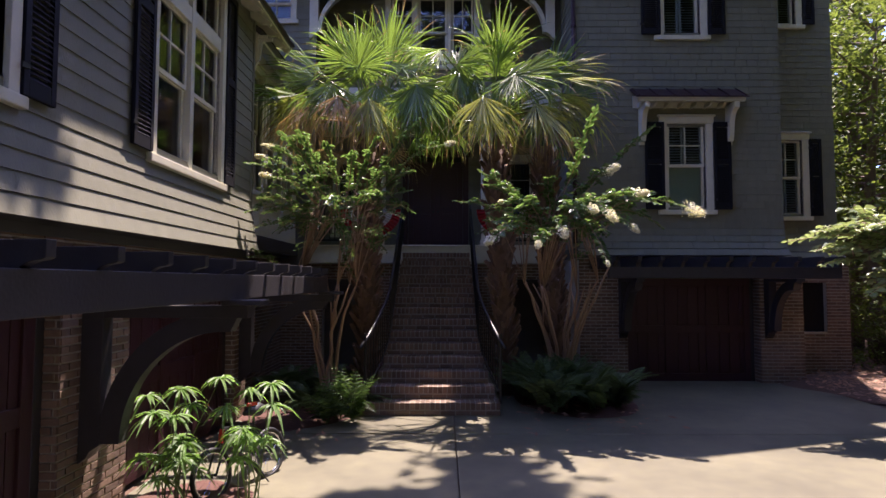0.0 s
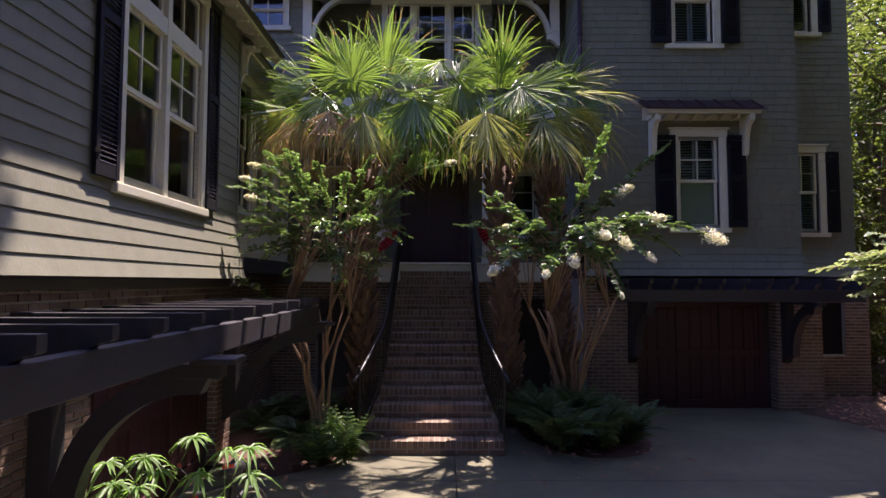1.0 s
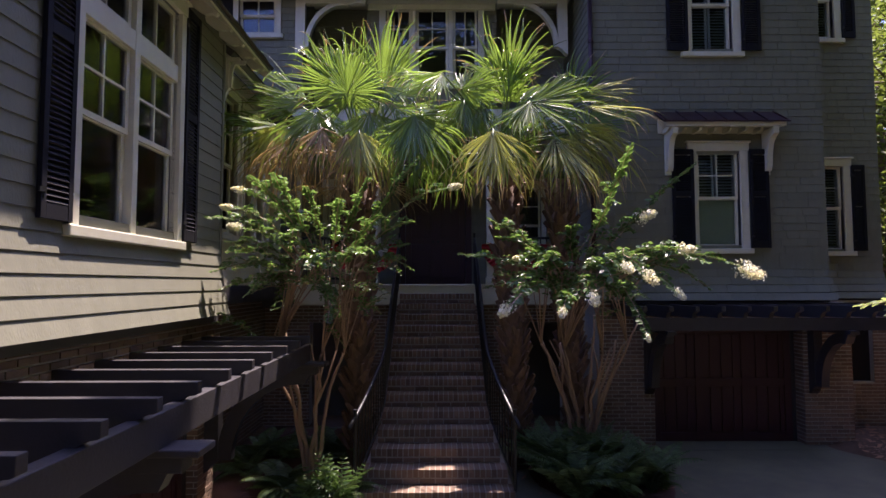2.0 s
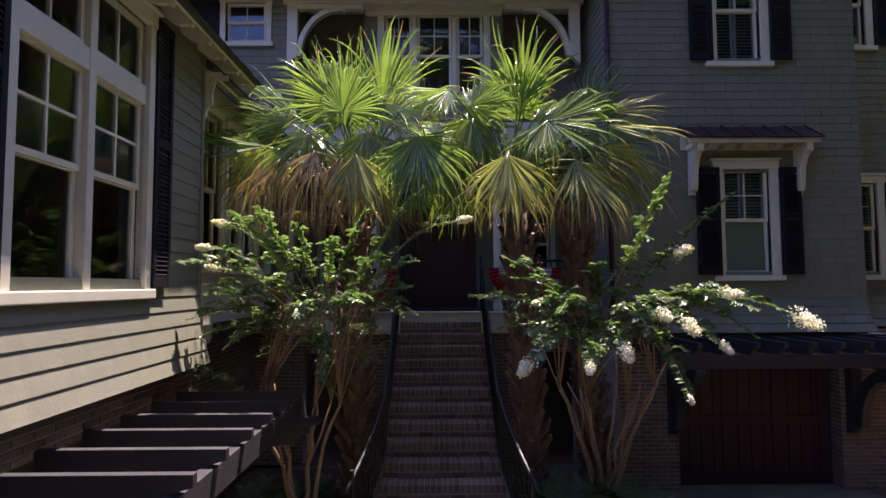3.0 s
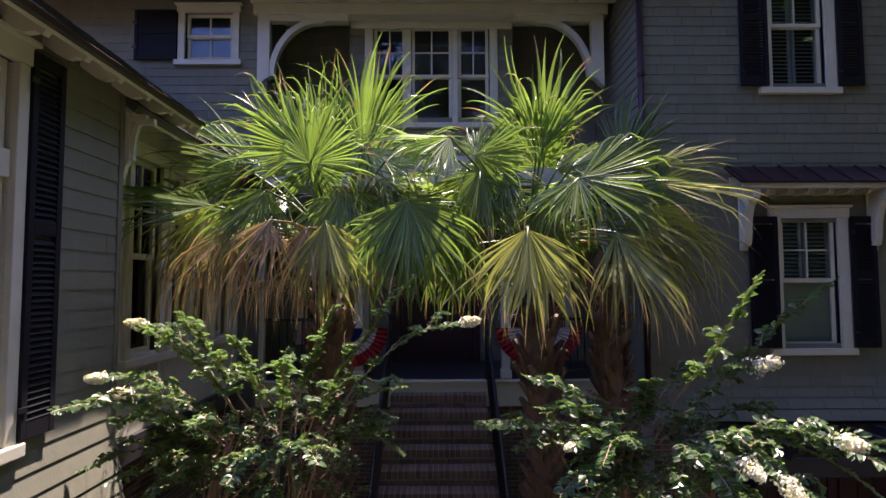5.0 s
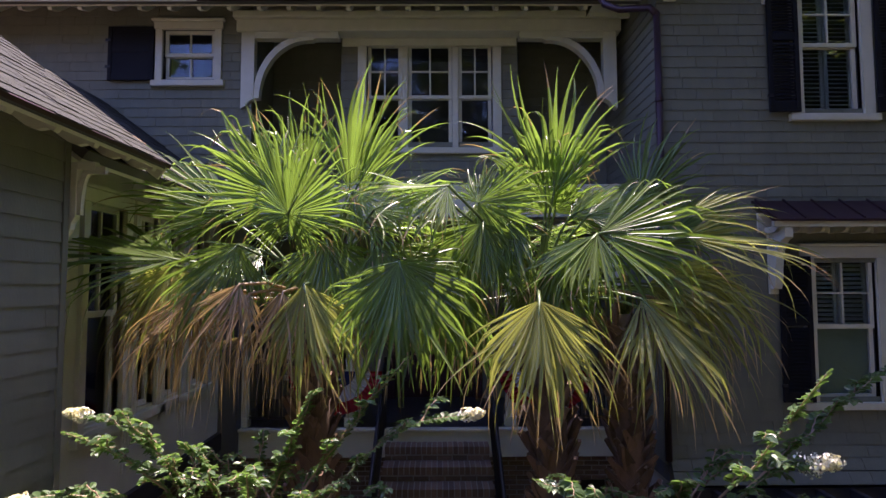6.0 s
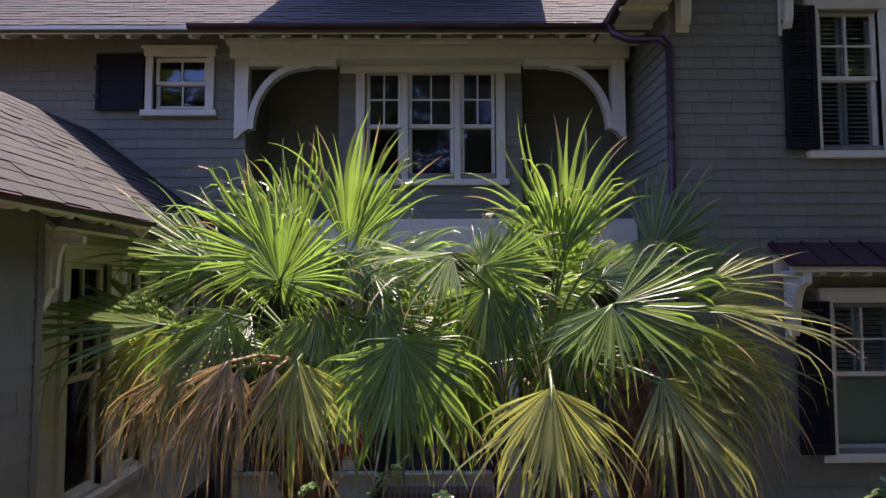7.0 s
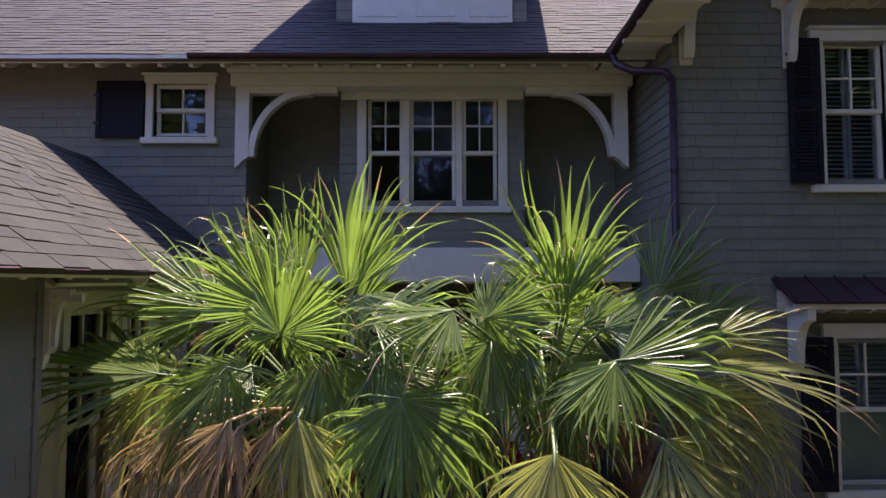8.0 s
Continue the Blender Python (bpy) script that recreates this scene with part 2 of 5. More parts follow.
def bricks(wall, m, u0, u1, z0, z1, holes, seed, near=None, bond=(0.215, 0.0667), joint=0.016, proud=0.010, name="brick"):
    """Running-bond brick skin in front of a mortar face at y = 0, its outside at -y."""
    rng = random.Random(seed)
    L, H = bond
    unit = Geo().box(0, L - joint, -proud, 0.004, 0, H - joint)
    me = unit.mesh(name, BRICK)
    rest = Geo()
    row, z, count = 0, z0 + joint / 2, 0
    while z + H * 0.6 < z1:
        for a, b in free_spans(u0, u1, z + H * 0.5, holes):
            u = a - (L / 2 if row % 2 else 0)
            while u < b:
                s0, s1 = max(a, u), min(b, u + L - joint)
                if s1 - s0 > 0.02:
                    q = m @ pose(s0, rng.uniform(-0.004, 0.002), z) @ Matrix.Diagonal(((s1 - s0) / (L - joint), 1, 1, 1))
                    if near and near[0] < s0 < near[1] and near[2] < z < near[3] and count < 300:
                        count += 1
                        part(name, me, None, wall, m=q)
                    else:
                        rest.add([q @ Vector(p) for p in unit.v], unit.f)
                u += L
        z += H
        row += 1
    if rest.v:
        tagged(part("brick_field", rest, BRICK_J, wall), kind="stuff")


EAST = Matrix.Rotation(radians(90), 4, "Z")      # a wall whose outside faces +x: its u runs along +y


def on_east(x):
    return Matrix.Translation((x, 0, 0)) @ EAST


def on_south(y):
    return Matrix.Translation((0, y, 0))

# ---- ground ----
solid("ground", Geo().box(-300, 300, -300, 300, -0.5, -0.06), SOIL, "brown leaf-strewn earth around the house", "ground", "structure")
drive = thing("driveway", "pale concrete driveway slabs with scored joints", "driveway", kind="structure")
for x0, x1 in ((-2.46, 0.60), (0.612, 10.5)):
    for y0, y1 in ((-16, -3), (-2.988, 7.3), (7.312, 10.72), (10.732, 12.38)):
        part("slab", Geo().box(x0, min(x1, 7.35 if y0 > 7 else 10.5), y0, y1, -0.2, 0.0), CONCRETE, drive, bevel=0.006)


def mound(name, cx, cy, rx, ry, h, seed, label, material=MULCH, n=40):
    """A low planting bed with an uneven rounded outline."""
    g = Geo()
    rings = []
    for k in range(7):
        f = k / 6
        rings.append([(cx + rx * (1 - f) * (1 + 0.10 * noise.noise((math.cos(a) * 1.7 + seed, math.sin(a) * 1.7, 0))) * math.cos(a),
                       cy + ry * (1 - f) * (1 + 0.10 * noise.noise((math.cos(a) * 1.7, math.sin(a) * 1.7, seed))) * math.sin(a),
                       h * math.sin(min(1, f * 2.2) * math.pi / 2) + 0.025 * noise.noise((math.cos(a) * 4 * (1 - f), math.sin(a) * 4 * (1 - f), seed))
                       if k else -0.03) for a in (2 * math.pi * i / n for i in range(n))])
    g.add([p for r in rings for p in r], [(k * n + i, k * n + (i + 1) % n, (k + 1) * n + (i + 1) % n, (k + 1) * n + i) for k in range(6) for i in range(n)])
    return solid(name, g, material, label, "planting bed", "structure", smooth=True)


mound("planting_bed", -1.75, 9.9, 1.25, 2.6, 0.10, 1.3, "dark mulched bed beside the brick stairs")
mound("planting_bed", 2.65, 9.75, 1.05, 1.75, 0.10, 4.1, "dark mulched fern bed beside the brick stairs")
mound("planting_bed", 9.6, 10.6, 2.75, 1.9, 0.12, 7.7, "mulched bed at the corner of the house", SOIL)

# ---- walls of the house ----
LW = (5.40, 7.05, 3.24, 5.66)      # opening of the double window on the wing: y0, y1, z0, z1
LW2 = (1.80, 3.45, 3.24, 5.66)
wing = on_east(-2.43)
wall_w = thing("wall_west_wing", "grey shingled upper wall of the side wing, partly sunlit", "wall", kind="structure")
part("sheathing", panel_geo(-9, 8.32, 2.37, 6.05, [LW, LW2], 0.2, 0.001), SHEATH, wall_w, m=wing)
part("end_wall", Geo().prism([(-8, 2.44), (-2.45, 2.44), (-2.45, 6.05), (-5.2, 8.1), (-8, 8.1)], 8.12, 8.32), SIDING_J, wall_w)
courses(wall_w, wing, -6, 8.32, 2.385, 5.95, [LW, LW2], 0.15, (20.0, 30.0), 3, near=(-7.0, 8.4, 2.3, 6.0), name="siding_board", flare=0.145, flare_top=3.2, bow=1.25)
part("corner_board", Geo().box(-2.47, -2.405, 8.27, 8.335, 2.95, 5.95), SIDING_J, wall_w, bevel=0.004)
# Dark strip in place of the thin shadow between siding and brick.
part("shadow_strip", Geo().box(-2.459, -2.425, -9, 8.31, 2.29, 2.372), SHEATH, wall_w, "dark strip painted in as the shadow under the siding", bevel=0.004)

DOOR1, DOOR2 = (1.35, 4.17, -0.1, 2.08), (5.12, 7.85, -0.1, 2.08)
gw = thing("wall_west_ground", "brown brick ground-floor wall with two garage openings", "wall", kind="structure")
part("mortar_bed", panel_geo(-9, 8.30, 0, 2.36, [DOOR1, DOOR2], 0.3), MORTAR, gw, m=on_east(-2.46))
part("end_mortar", Geo().box(-8, -2.46, 8.10, 8.302, 0, 2.36), MORTAR, gw)
for y in (4.17, 7.85):
    bricks(gw, on_south(y), -2.70, -2.46, 0, 2.08, [], 18)
bricks(gw, on_east(-2.46), -1, 8.30, 0, 2.36, [DOOR1, DOOR2], 11, near=(3.9, 8.3, -1, 2.4))


def garage_door(m, w, h, label):
    """A wood garage door: stiles, rails and upright boards, set back in its opening."""
    d = thing("garage_door", label, "garage door", m, "garage doors")
    part("door_leaf", Geo().box(-w / 2, w / 2, 0.03, 0.07, 0, h), REDWOOD, d)
    n = 12
    for i in range(n):
        x0 = -w / 2 + w * i / n
        part("board", Geo().box(x0 + 0.006, x0 + w / n - 0.006, 0.008, 0.032, 0.16, h - 0.16), REDWOOD, d, bevel=0.004)
    for z0 in (0.0, h * 0.5 - 0.07, h - 0.15):
        part("rail", Geo().box(-w / 2, w / 2, -0.012, 0.028, z0, z0 + 0.15), REDWOOD, d, bevel=0.005)
    for x0 in (-w / 2, -w / 6 - 0.06, w / 6 - 0.06, w / 2 - 0.12):
        part("stile", Geo().box(x0, x0 + 0.12, -0.018, 0.024, 0.0, h), REDWOOD, d, bevel=0.005)
    for s in (-1, 1):
        part("jamb", Geo().box(s * (w / 2 + 0.05) - 0.05, s * (w / 2 + 0.05) + 0.05, -0.02, 0.12, 0, h + 0.02), PERGOLA, d, bevel=0.005)
    part("head", Geo().box(-w / 2 - 0.1, w / 2 + 0.1, -0.02, 0.12, h + 0.002, h + 0.1), PERGOLA, d, bevel=0.005)
    return d


for lo, hi in ((DOOR1[0], DOOR1[1]), (DOOR2[0], DOOR2[1])):
    garage_door(Matrix.Translation((-2.60, (lo + hi) / 2, 0)) @ EAST, hi - lo - 0.2, 1.96, "dark red stained wooden garage door under the pergola")

# centre block
C_Y = 12.25
SW = (-3.65, -2.90, 7.755, 8.48)
wall_c = thing("wall_center_upper", "shaded grey shingle wall of the main house", "wall", kind="structure")
part("sheathing", panel_geo(-12, -2.5, 2.3, 9.05, [SW], 0.2, 0.001), SHEATH, wall_c, m=on_south(C_Y))
courses(wall_c, on_south(C_Y), -9, -2.36, 4.9, 8.98, [SW], 0.135, (0.18, 0.5), 5, near=(-4.4, -2.3, 6.3, 8.7))
rec = thing("wall_center_recess", "dark shingled recess behind the upper arched brackets", "wall", kind="structure")
for x0, x1 in ((-2.5, -1.0), (1.4, 3.06)):
    part("sheathing", Geo().box(x0, x1, 13.31, 13.4, 6.19, 8.75), SHEATH, rec)
part("return_wall", Geo().box(-2.5, -2.36, 12.25, 13.30, 5.7, 8.75), SIDING_J, rec)
courses(rec, on_south(13.3), -2.36, 3.05, 6.2, 8.72, [(-1.0, 1.4, 6, 9)], 0.135, (0.18, 0.5), 6, near=(-2.5, 3.1, 6.1, 8.8))
solid("ceiling", Geo().box(-2.5, 3.06, 12.46, 14.2, 8.755, 8.8), TRIM, "cream ceiling of the upper recess", "ceiling", "structure")
CW = (-0.74, 1.14, 6.83, 8.39)
bay = thing("wall_center_bay", "grey shingled bay that holds the triple window", "wall", kind="structure")
part("sheathing", panel_geo(-1.12, 1.52, 6.2, 8.70, [CW], 0.12, 0.001), SHEATH, bay, m=on_south(12.52))
part("cheek", Geo().box(-1.12, -1.0, 12.641, 13.28, 6.2, 8.70), SIDING_J, bay)
part("cheek", Geo().box(1.40, 1.52, 12.641, 13.28, 6.2, 8.70), SIDING_J, bay)
courses(bay, on_south(12.52), -1.12, 1.52, 6.2, 8.68, [CW], 0.135, (0.18, 0.5), 7, near=(-1.2, 1.6, 6.1, 8.7))

# right wing
W1, W2 = (4.87, 5.63, 3.39, 5.08), (4.84, 5.58, 6.89, 8.57)
R_Y = 11.05
wall_e = thing("wall_east_wing", "shaded grey shingle front wall of the right wing", "wall", kind="structure")
part("gable_wall", Geo().prism([(3.07, 9.301), (7.13, 9.301), (5.1, 11.7)], 0.001, 0.2), SIDING_J, wall_e, m=on_south(R_Y))
part("sheathing", panel_geo(3.07, 7.14, 2.42, 9.3, [W1, W2], 0.2, 0.001), SHEATH, wall_e, m=on_south(R_Y))
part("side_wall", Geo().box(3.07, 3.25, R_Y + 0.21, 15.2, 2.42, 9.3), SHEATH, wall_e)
courses(wall_e, on_south(R_Y), 3.05, 7.14, 2.46, 9.2, [W1, W2], 0.135, (0.18, 0.5), 8, near=(3.0, 5.0, 6.2, 8.8), flare=0.22, flare_top=3.1)
west_m = Matrix.Translation((3.07, 0, 0)) @ Matrix.Rotation(radians(-90), 4, "Z")
courses(wall_e, west_m, -14.6, -R_Y + 0.0, 2.62, 8.8, [], 0.135, (0.2, 0.6), 9)
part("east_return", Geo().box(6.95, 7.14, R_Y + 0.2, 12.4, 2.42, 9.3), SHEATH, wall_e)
W3, W4 = (7.60, 8.25, 3.40, 5.04), (7.55, 8.20, 7.63, 9.2)
wall_b = thing("wall_east_back", "shaded grey shingle wall set back at the right end", "wall", kind="structure")
part("sheathing", panel_geo(7.14, 8.95, 2.42, 10.5, [W3, W4], 0.2, 0.001), SHEATH, wall_b, m=on_south(12.2))
part("side_wall", Geo().box(8.74, 8.94, 12.402, 20, 2.42, 10.5), SIDING_J, wall_b)
courses(wall_b, on_south(12.2), 7.14, 8.97, 2.46, 10.4, [W3, W4], 0.135, (0.18, 0.5), 10, flare=0.25, flare_top=3.1)

# ground floor of the right wing
GR = (4.03, 6.61, -0.1, 2.10)
ge = thing("wall_east_ground", "brown brick wall around the right garage door", "wall", kind="structure")
GW = (8.03, 8.56, 0.9, 1.95)
part("mortar_bed", panel_geo(3.1, 7.44, 0, 2.42, [GR], 0.3), MORTAR, ge, m=on_south(11.0))
part("mortar_back", panel_geo(7.44, 9.05, 0, 2.42, [GW], 0.3), MORTAR, ge, m=on_south(12.0))
part("mortar_side", Geo().box(3.1, 3.3, 11.302, 12.46, 0, 2.42), MORTAR, ge)
bricks(ge, Matrix.Translation((6.61, 0, 0)) @ Matrix.Rotation(radians(-90), 4, "Z"), -11.25, -11.0, 0, 2.1, [], 19)
bricks(ge, on_south(11.0), 3.1, 7.44, 0, 2.42, [GR], 12, near=(3.0, 7.5, -1, 2.5))
bricks(ge, on_south(12.0), 7.44, 9.05, 0, 2.42, [GW], 13)
# Navy panel stands in for the dark of this opening.
part("window_leaf", Geo().box(8.03, 8.56, 12.1, 12.15, 0.9, 1.95), NAVY, ge)
garage_door(pose(5.32, 11.28, 0), 2.44, 2.02, "dark red stained wooden garage door in the brick wall")

# porch base, floor and walls
pw = thing("wall_porch_base", "brick foundation wall under the front porch", "wall", kind="structure")
part("mortar_bed", panel_geo(-3.3, 3.1, 0, 2.36, [(-2.2, -1.25, -0.1, 2.0), (1.75, 2.75, -0.1, 2.0)], 0.25), MORTAR, pw, m=on_south(12.46))
bricks(pw, on_south(12.46), -3.3, 3.1, 0, 2.36, [(-2.2, -1.25, -0.1, 2.0), (1.75, 2.75, -0.1, 2.0)], 14, near=(-1.3, 1.9, 0, 2.3))
part("back_of_store", Geo().box(-3.3, 3.1, 13.6, 13.7, -0.3, 2.36), SHEATH, pw)
porch = thing("porch_floor", "cream-edged timber porch floor at the head of the stairs", "porch", kind="structure")
for i in range(26):
    y0 = 12.45 + i * 0.105
    part("floor_board", Geo().box(-2.75, 3.04, y0, y0 + 0.1, 2.715, 2.742), PERGOLA, porch)
part("fascia", Geo().box(-2.75, 3.06, 12.36, 12.42, 2.35, 2.709), TRIM, porch, bevel=0.006)
part("nosing", Geo().box(-2.75, 3.06, 12.32, 12.449, 2.711, 2.75), TRIM, porch, bevel=0.01)
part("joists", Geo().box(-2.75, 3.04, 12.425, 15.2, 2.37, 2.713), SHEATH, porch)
pb = thing("wall_porch_back", "shaded shingle wall behind the porch", "wall", kind="structure")
FD = (-0.55, 1.05, 2.6, 5.18)
PW1, PW2 = (-2.3, -1.15, 3.2, 5.05), (1.65, 2.75, 3.2, 5.05)
part("sheathing", panel_geo(-2.75, 3.07, 2.6, 5.72, [FD, PW1, PW2], 0.2, 0.001), SHEATH, pb, m=on_south(14.6))
courses(pb, on_south(14.6), -2.75, 3.07, 2.63, 5.7, [FD, PW1, PW2], 0.135, (0.25, 0.6), 15)
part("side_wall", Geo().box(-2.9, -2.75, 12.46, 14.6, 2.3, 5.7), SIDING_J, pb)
solid("ceiling", Geo().box(-2.75, 3.07, 12.5, 14.8, 5.705, 5.8), TRIM, "cream boarded porch ceiling", "ceiling", "structure")
solid("porch_beam", Geo().box(-2.55, 3.04, 12.2, 12.48, 5.73, 6.2), TRIM, "cream painted beam over the porch", "beam", "structure", bevel=0.01)
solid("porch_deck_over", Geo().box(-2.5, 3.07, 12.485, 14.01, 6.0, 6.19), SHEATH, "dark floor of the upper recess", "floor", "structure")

# rooms behind the windows, the dark indoors put into their wall colour
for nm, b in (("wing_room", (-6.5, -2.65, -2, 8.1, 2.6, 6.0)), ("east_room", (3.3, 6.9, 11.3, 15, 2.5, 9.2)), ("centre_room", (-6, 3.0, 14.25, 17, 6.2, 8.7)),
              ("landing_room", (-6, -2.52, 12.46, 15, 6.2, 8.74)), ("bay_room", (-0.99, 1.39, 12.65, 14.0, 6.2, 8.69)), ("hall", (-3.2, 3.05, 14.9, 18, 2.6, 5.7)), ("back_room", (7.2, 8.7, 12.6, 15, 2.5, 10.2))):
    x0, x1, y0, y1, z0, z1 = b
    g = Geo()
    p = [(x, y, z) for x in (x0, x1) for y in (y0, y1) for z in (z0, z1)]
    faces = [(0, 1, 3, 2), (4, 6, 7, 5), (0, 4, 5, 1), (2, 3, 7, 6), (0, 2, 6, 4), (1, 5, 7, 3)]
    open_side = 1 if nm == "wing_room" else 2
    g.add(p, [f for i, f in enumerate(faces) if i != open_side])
    solid("dark_room_wall", g, ROOM, "room walls behind the windows, their dimness put into the colour", "wall", "structure")

# ---- windows ----


def window(m, w, h, sashes, label, casing=0.11, transom=0.0, upper=(2, 2), lower=(1, 1), meet=0.5, blinds=False, shade=False, head=0.14, sill=True, number=1, glass_back=0.07):
    """A cased window in its opening: centre bottom at the origin, outside at -y."""
    win = tagged(new("window_%d" % number), label, "window", "", "structure")
    win.matrix_basis = m
    # casing
    for s in (-1, 1):
        x0 = -w / 2 - casing if s < 0 else w / 2
        part("casing", Geo().box(x0, x0 + casing, -0.045, 0.06, -0.03, h), TRIM, win, bevel=0.006)
    part("head_casing", Geo().box(-w / 2 - casing - 0.02, w / 2 + casing + 0.02, -0.055, 0.06, h + 0.001, h + head), TRIM, win, bevel=0.006)
    part("head_cap", Geo().box(-w / 2 - casing - 0.05, w / 2 + casing + 0.05, -0.085, 0.02, h + head + 0.001, h + head + 0.035), TRIM, win, bevel=0.008)
    if sill:
        part("window_sill", Geo().prism([(-w / 2 - casing - 0.05, -0.12), (w / 2 + casing + 0.05, -0.12), (w / 2 + casing + 0.05, -0.031), (-w / 2 - casing - 0.05, -0.031)], -0.075, 0.05), TRIM, win, bevel=0.01)
    y = glass_back
    shares = (0.303, 0.401, 0.296) if sashes == 3 else (1 / sashes,) * sashes
    for i in range(sashes):
        sw = w * shares[i]
        c = -w / 2 + w * sum(shares[:i]) + sw / 2
        if i:
            part("mullion", Geo().box(c - sw / 2 - 0.045, c - sw / 2 + 0.045, -0.02, 0.075, -0.03, h), TRIM, win, bevel=0.006)
        lo, hi = c - sw / 2 + (0.05 if i else 0.012), c + sw / 2 - (0.05 if i < sashes - 1 else 0.012)
        top = h - transom
        zm = top * meet
        tiers = [(0.0, zm + 0.02, lower, 0.03), (zm - 0.02, top, upper, 0.0)]
        if transom:
            part("transom_bar", Geo().box(c - sw / 2 + 0.004, c + sw / 2 - 0.004, -0.012, 0.07, top - 0.02, top + 0.16), TRIM, win, bevel=0.006)
            tiers.append((top + 0.161, h, (upper[0], 1), 0.0))
        for z0, z1, grid, back in tiers:
            sash = part("sash", Geo().box(lo, lo + 0.05, y - 0.04 + back, y + back, z0, z1).box(hi - 0.05, hi, y - 0.04 + back, y + back, z0, z1)
                        .box(lo + 0.05, hi - 0.05, y - 0.04 + back, y + back, z0, z0 + 0.05).box(lo + 0.05, hi - 0.05, y - 0.04 + back, y + back, z1 - 0.05, z1), TRIM, win)
            a, b, c0, d0 = lo + 0.05, hi - 0.05, z0 + 0.05, z1 - 0.05
            part("pane", Geo().box(a, b, y - 0.017 + back, y - 0.012 + back, c0, d0), GLASS, sash, "dark reflective glass").visible_shadow = False
            for k in range(1, grid[0]):
                u = a + (b - a) * k / grid[0]
                part("muntin", Geo().box(u - 0.011, u + 0.011, y - 0.034 + back, y - 0.002 + back, c0, d0), TRIM, sash)
            for k in range(1, grid[1]):
                u = c0 + (d0 - c0) * k / grid[1]
                part("muntin", Geo().box(a, b, y - 0.033 + back, y - 0.003 + back, u - 0.011, u + 0.011), TRIM, sash)
        if blinds:
            z0 = zm if shade else 0.05
            for s in (0, 1):
                x0 = lo + (hi - lo) * s / 2
                x1 = x0 + (hi - lo) / 2
                blind = part("inner_shutter", Geo().box(x0 + 0.01, x0 + 0.05, y + 0.06, y + 0.085, z0, top).box(x1 - 0.05, x1 - 0.01, y + 0.06, y + 0.085, z0, top), BLIND, win, "white slatted inner shutter")
                n = int((top - z0) / 0.055)
                for k in range(n):
                    zz = z0 + 0.03 + k * 0.055
                    part("slat", Geo().box(x0 + 0.05, x1 - 0.05, -0.003, 0.003, -0.028, 0.028, Matrix.Translation((0, y + 0.073, zz)) @ Matrix.Rotation(radians(-58), 4, "X")), BLIND, blind)
        if shade:
            part("roller_shade", Geo().box(lo + 0.01, hi - 0.01, y + 0.075, y + 0.08, 0.0, zm), SHADE, win, "pale green drawn shade")
    return win


def shutter(m, w, h, label, louvers=True):
    """A hinged board or louvered shutter, its back at y = 0, its lower left corner at the origin."""
    s = thing("shutter", label, "shutter", m, "window shutters")
    for x0 in (0, w - 0.055):
        part("stile", Geo().box(x0, x0 + 0.055, -0.05, -0.012, 0, h), NAVY, s, bevel=0.004)
    zs = (0, h * 0.52, h - 0.09)
    for i, z0 in enumerate(zs):
        part("rail", Geo().box(0.056, w - 0.056, -0.048, -0.014, z0, z0 + (0.12 if i == 0 else 0.09)), NAVY, s, bevel=0.004)
    for a, b in ((0.12, zs[1]), (zs[1] + 0.09, zs[2])):
        if louvers:
            n = int((b - a) / 0.042)
            for k in range(n):
                zz = a + 0.02 + k * (b - a - 0.02) / n
                part("louver", Geo().box(0.05, w - 0.05, -0.004, 0.004, -0.026, 0.026, Matrix.Translation((0, -0.031, zz)) @ Matrix.Rotation(radians(-38), 4, "X")), NAVY, s)
        else:
            part("panel", Geo().box(0.05, w - 0.05, -0.036, -0.022, a, b), NAVY, s)
    for z0 in (0.18, h - 0.22):
        part("hinge", Geo().box(-0.03 if w > 0 else 0, 0.04, -0.06, -0.045, z0, z0 + 0.035), IRON, s)
    return s


n_win = 0


def cased(m_wall, hole, *a, **k):
    global n_win
    n_win += 1
    return window(m_wall @ pose((hole[0] + hole[1]) / 2, 0, hole[2]), hole[1] - hole[0], hole[3] - hole[2], *a, number=n_win, **k)


for hole in (LW, LW2):
    cased(wing, hole, 2, "cream double sash window with transom on the shingled wing", transom=0.74, meet=0.53, casing=0.10, upper=(2, 2))
    shutter(wing @ pose(hole[0] - 0.455, -0.015, hole[2] - 0.02), 0.35, 2.56, "dark navy louvered shutter with iron hardware")
    shutter(wing @ pose(hole[1] + 0.105, -0.015, hole[2] - 0.02), 0.33, 2.56, "dark navy louvered shutter with iron hardware")
cased(on_south(C_Y), SW, 1, "small square cream four-pane window beside a navy shutter", upper=(2, 1), lower=(2, 1), casing=0.10, head=0.11)
shutter(on_south(C_Y) @ pose(-4.42, -0.015, 7.72), 0.655, 0.79, "square navy board shutter beside the small window", louvers=False)
cased(on_south(12.52), CW, 3, "wide cream triple sash window in the upper bay", upper=(2, 2), casing=0.13, head=0.16, meet=0.48)
for hole in (W1, W2):
    cased(on_south(R_Y), hole, 1, "cream sash window with white inner shutters", blinds=True, shade=hole is W1, casing=0.14, meet=0.51)
    shutter(on_south(R_Y) @ pose(hole[0] - 0.455, -0.05, hole[2] - 0.02), 0.38, hole[3] - hole[2] + 0.04, "navy shutter beside the wing window")
    shutter(on_south(R_Y) @ pose(hole[1] + 0.145, -0.05, hole[2] - 0.02), 0.33, hole[3] - hole[2] + 0.04, "navy shutter beside the wing window")
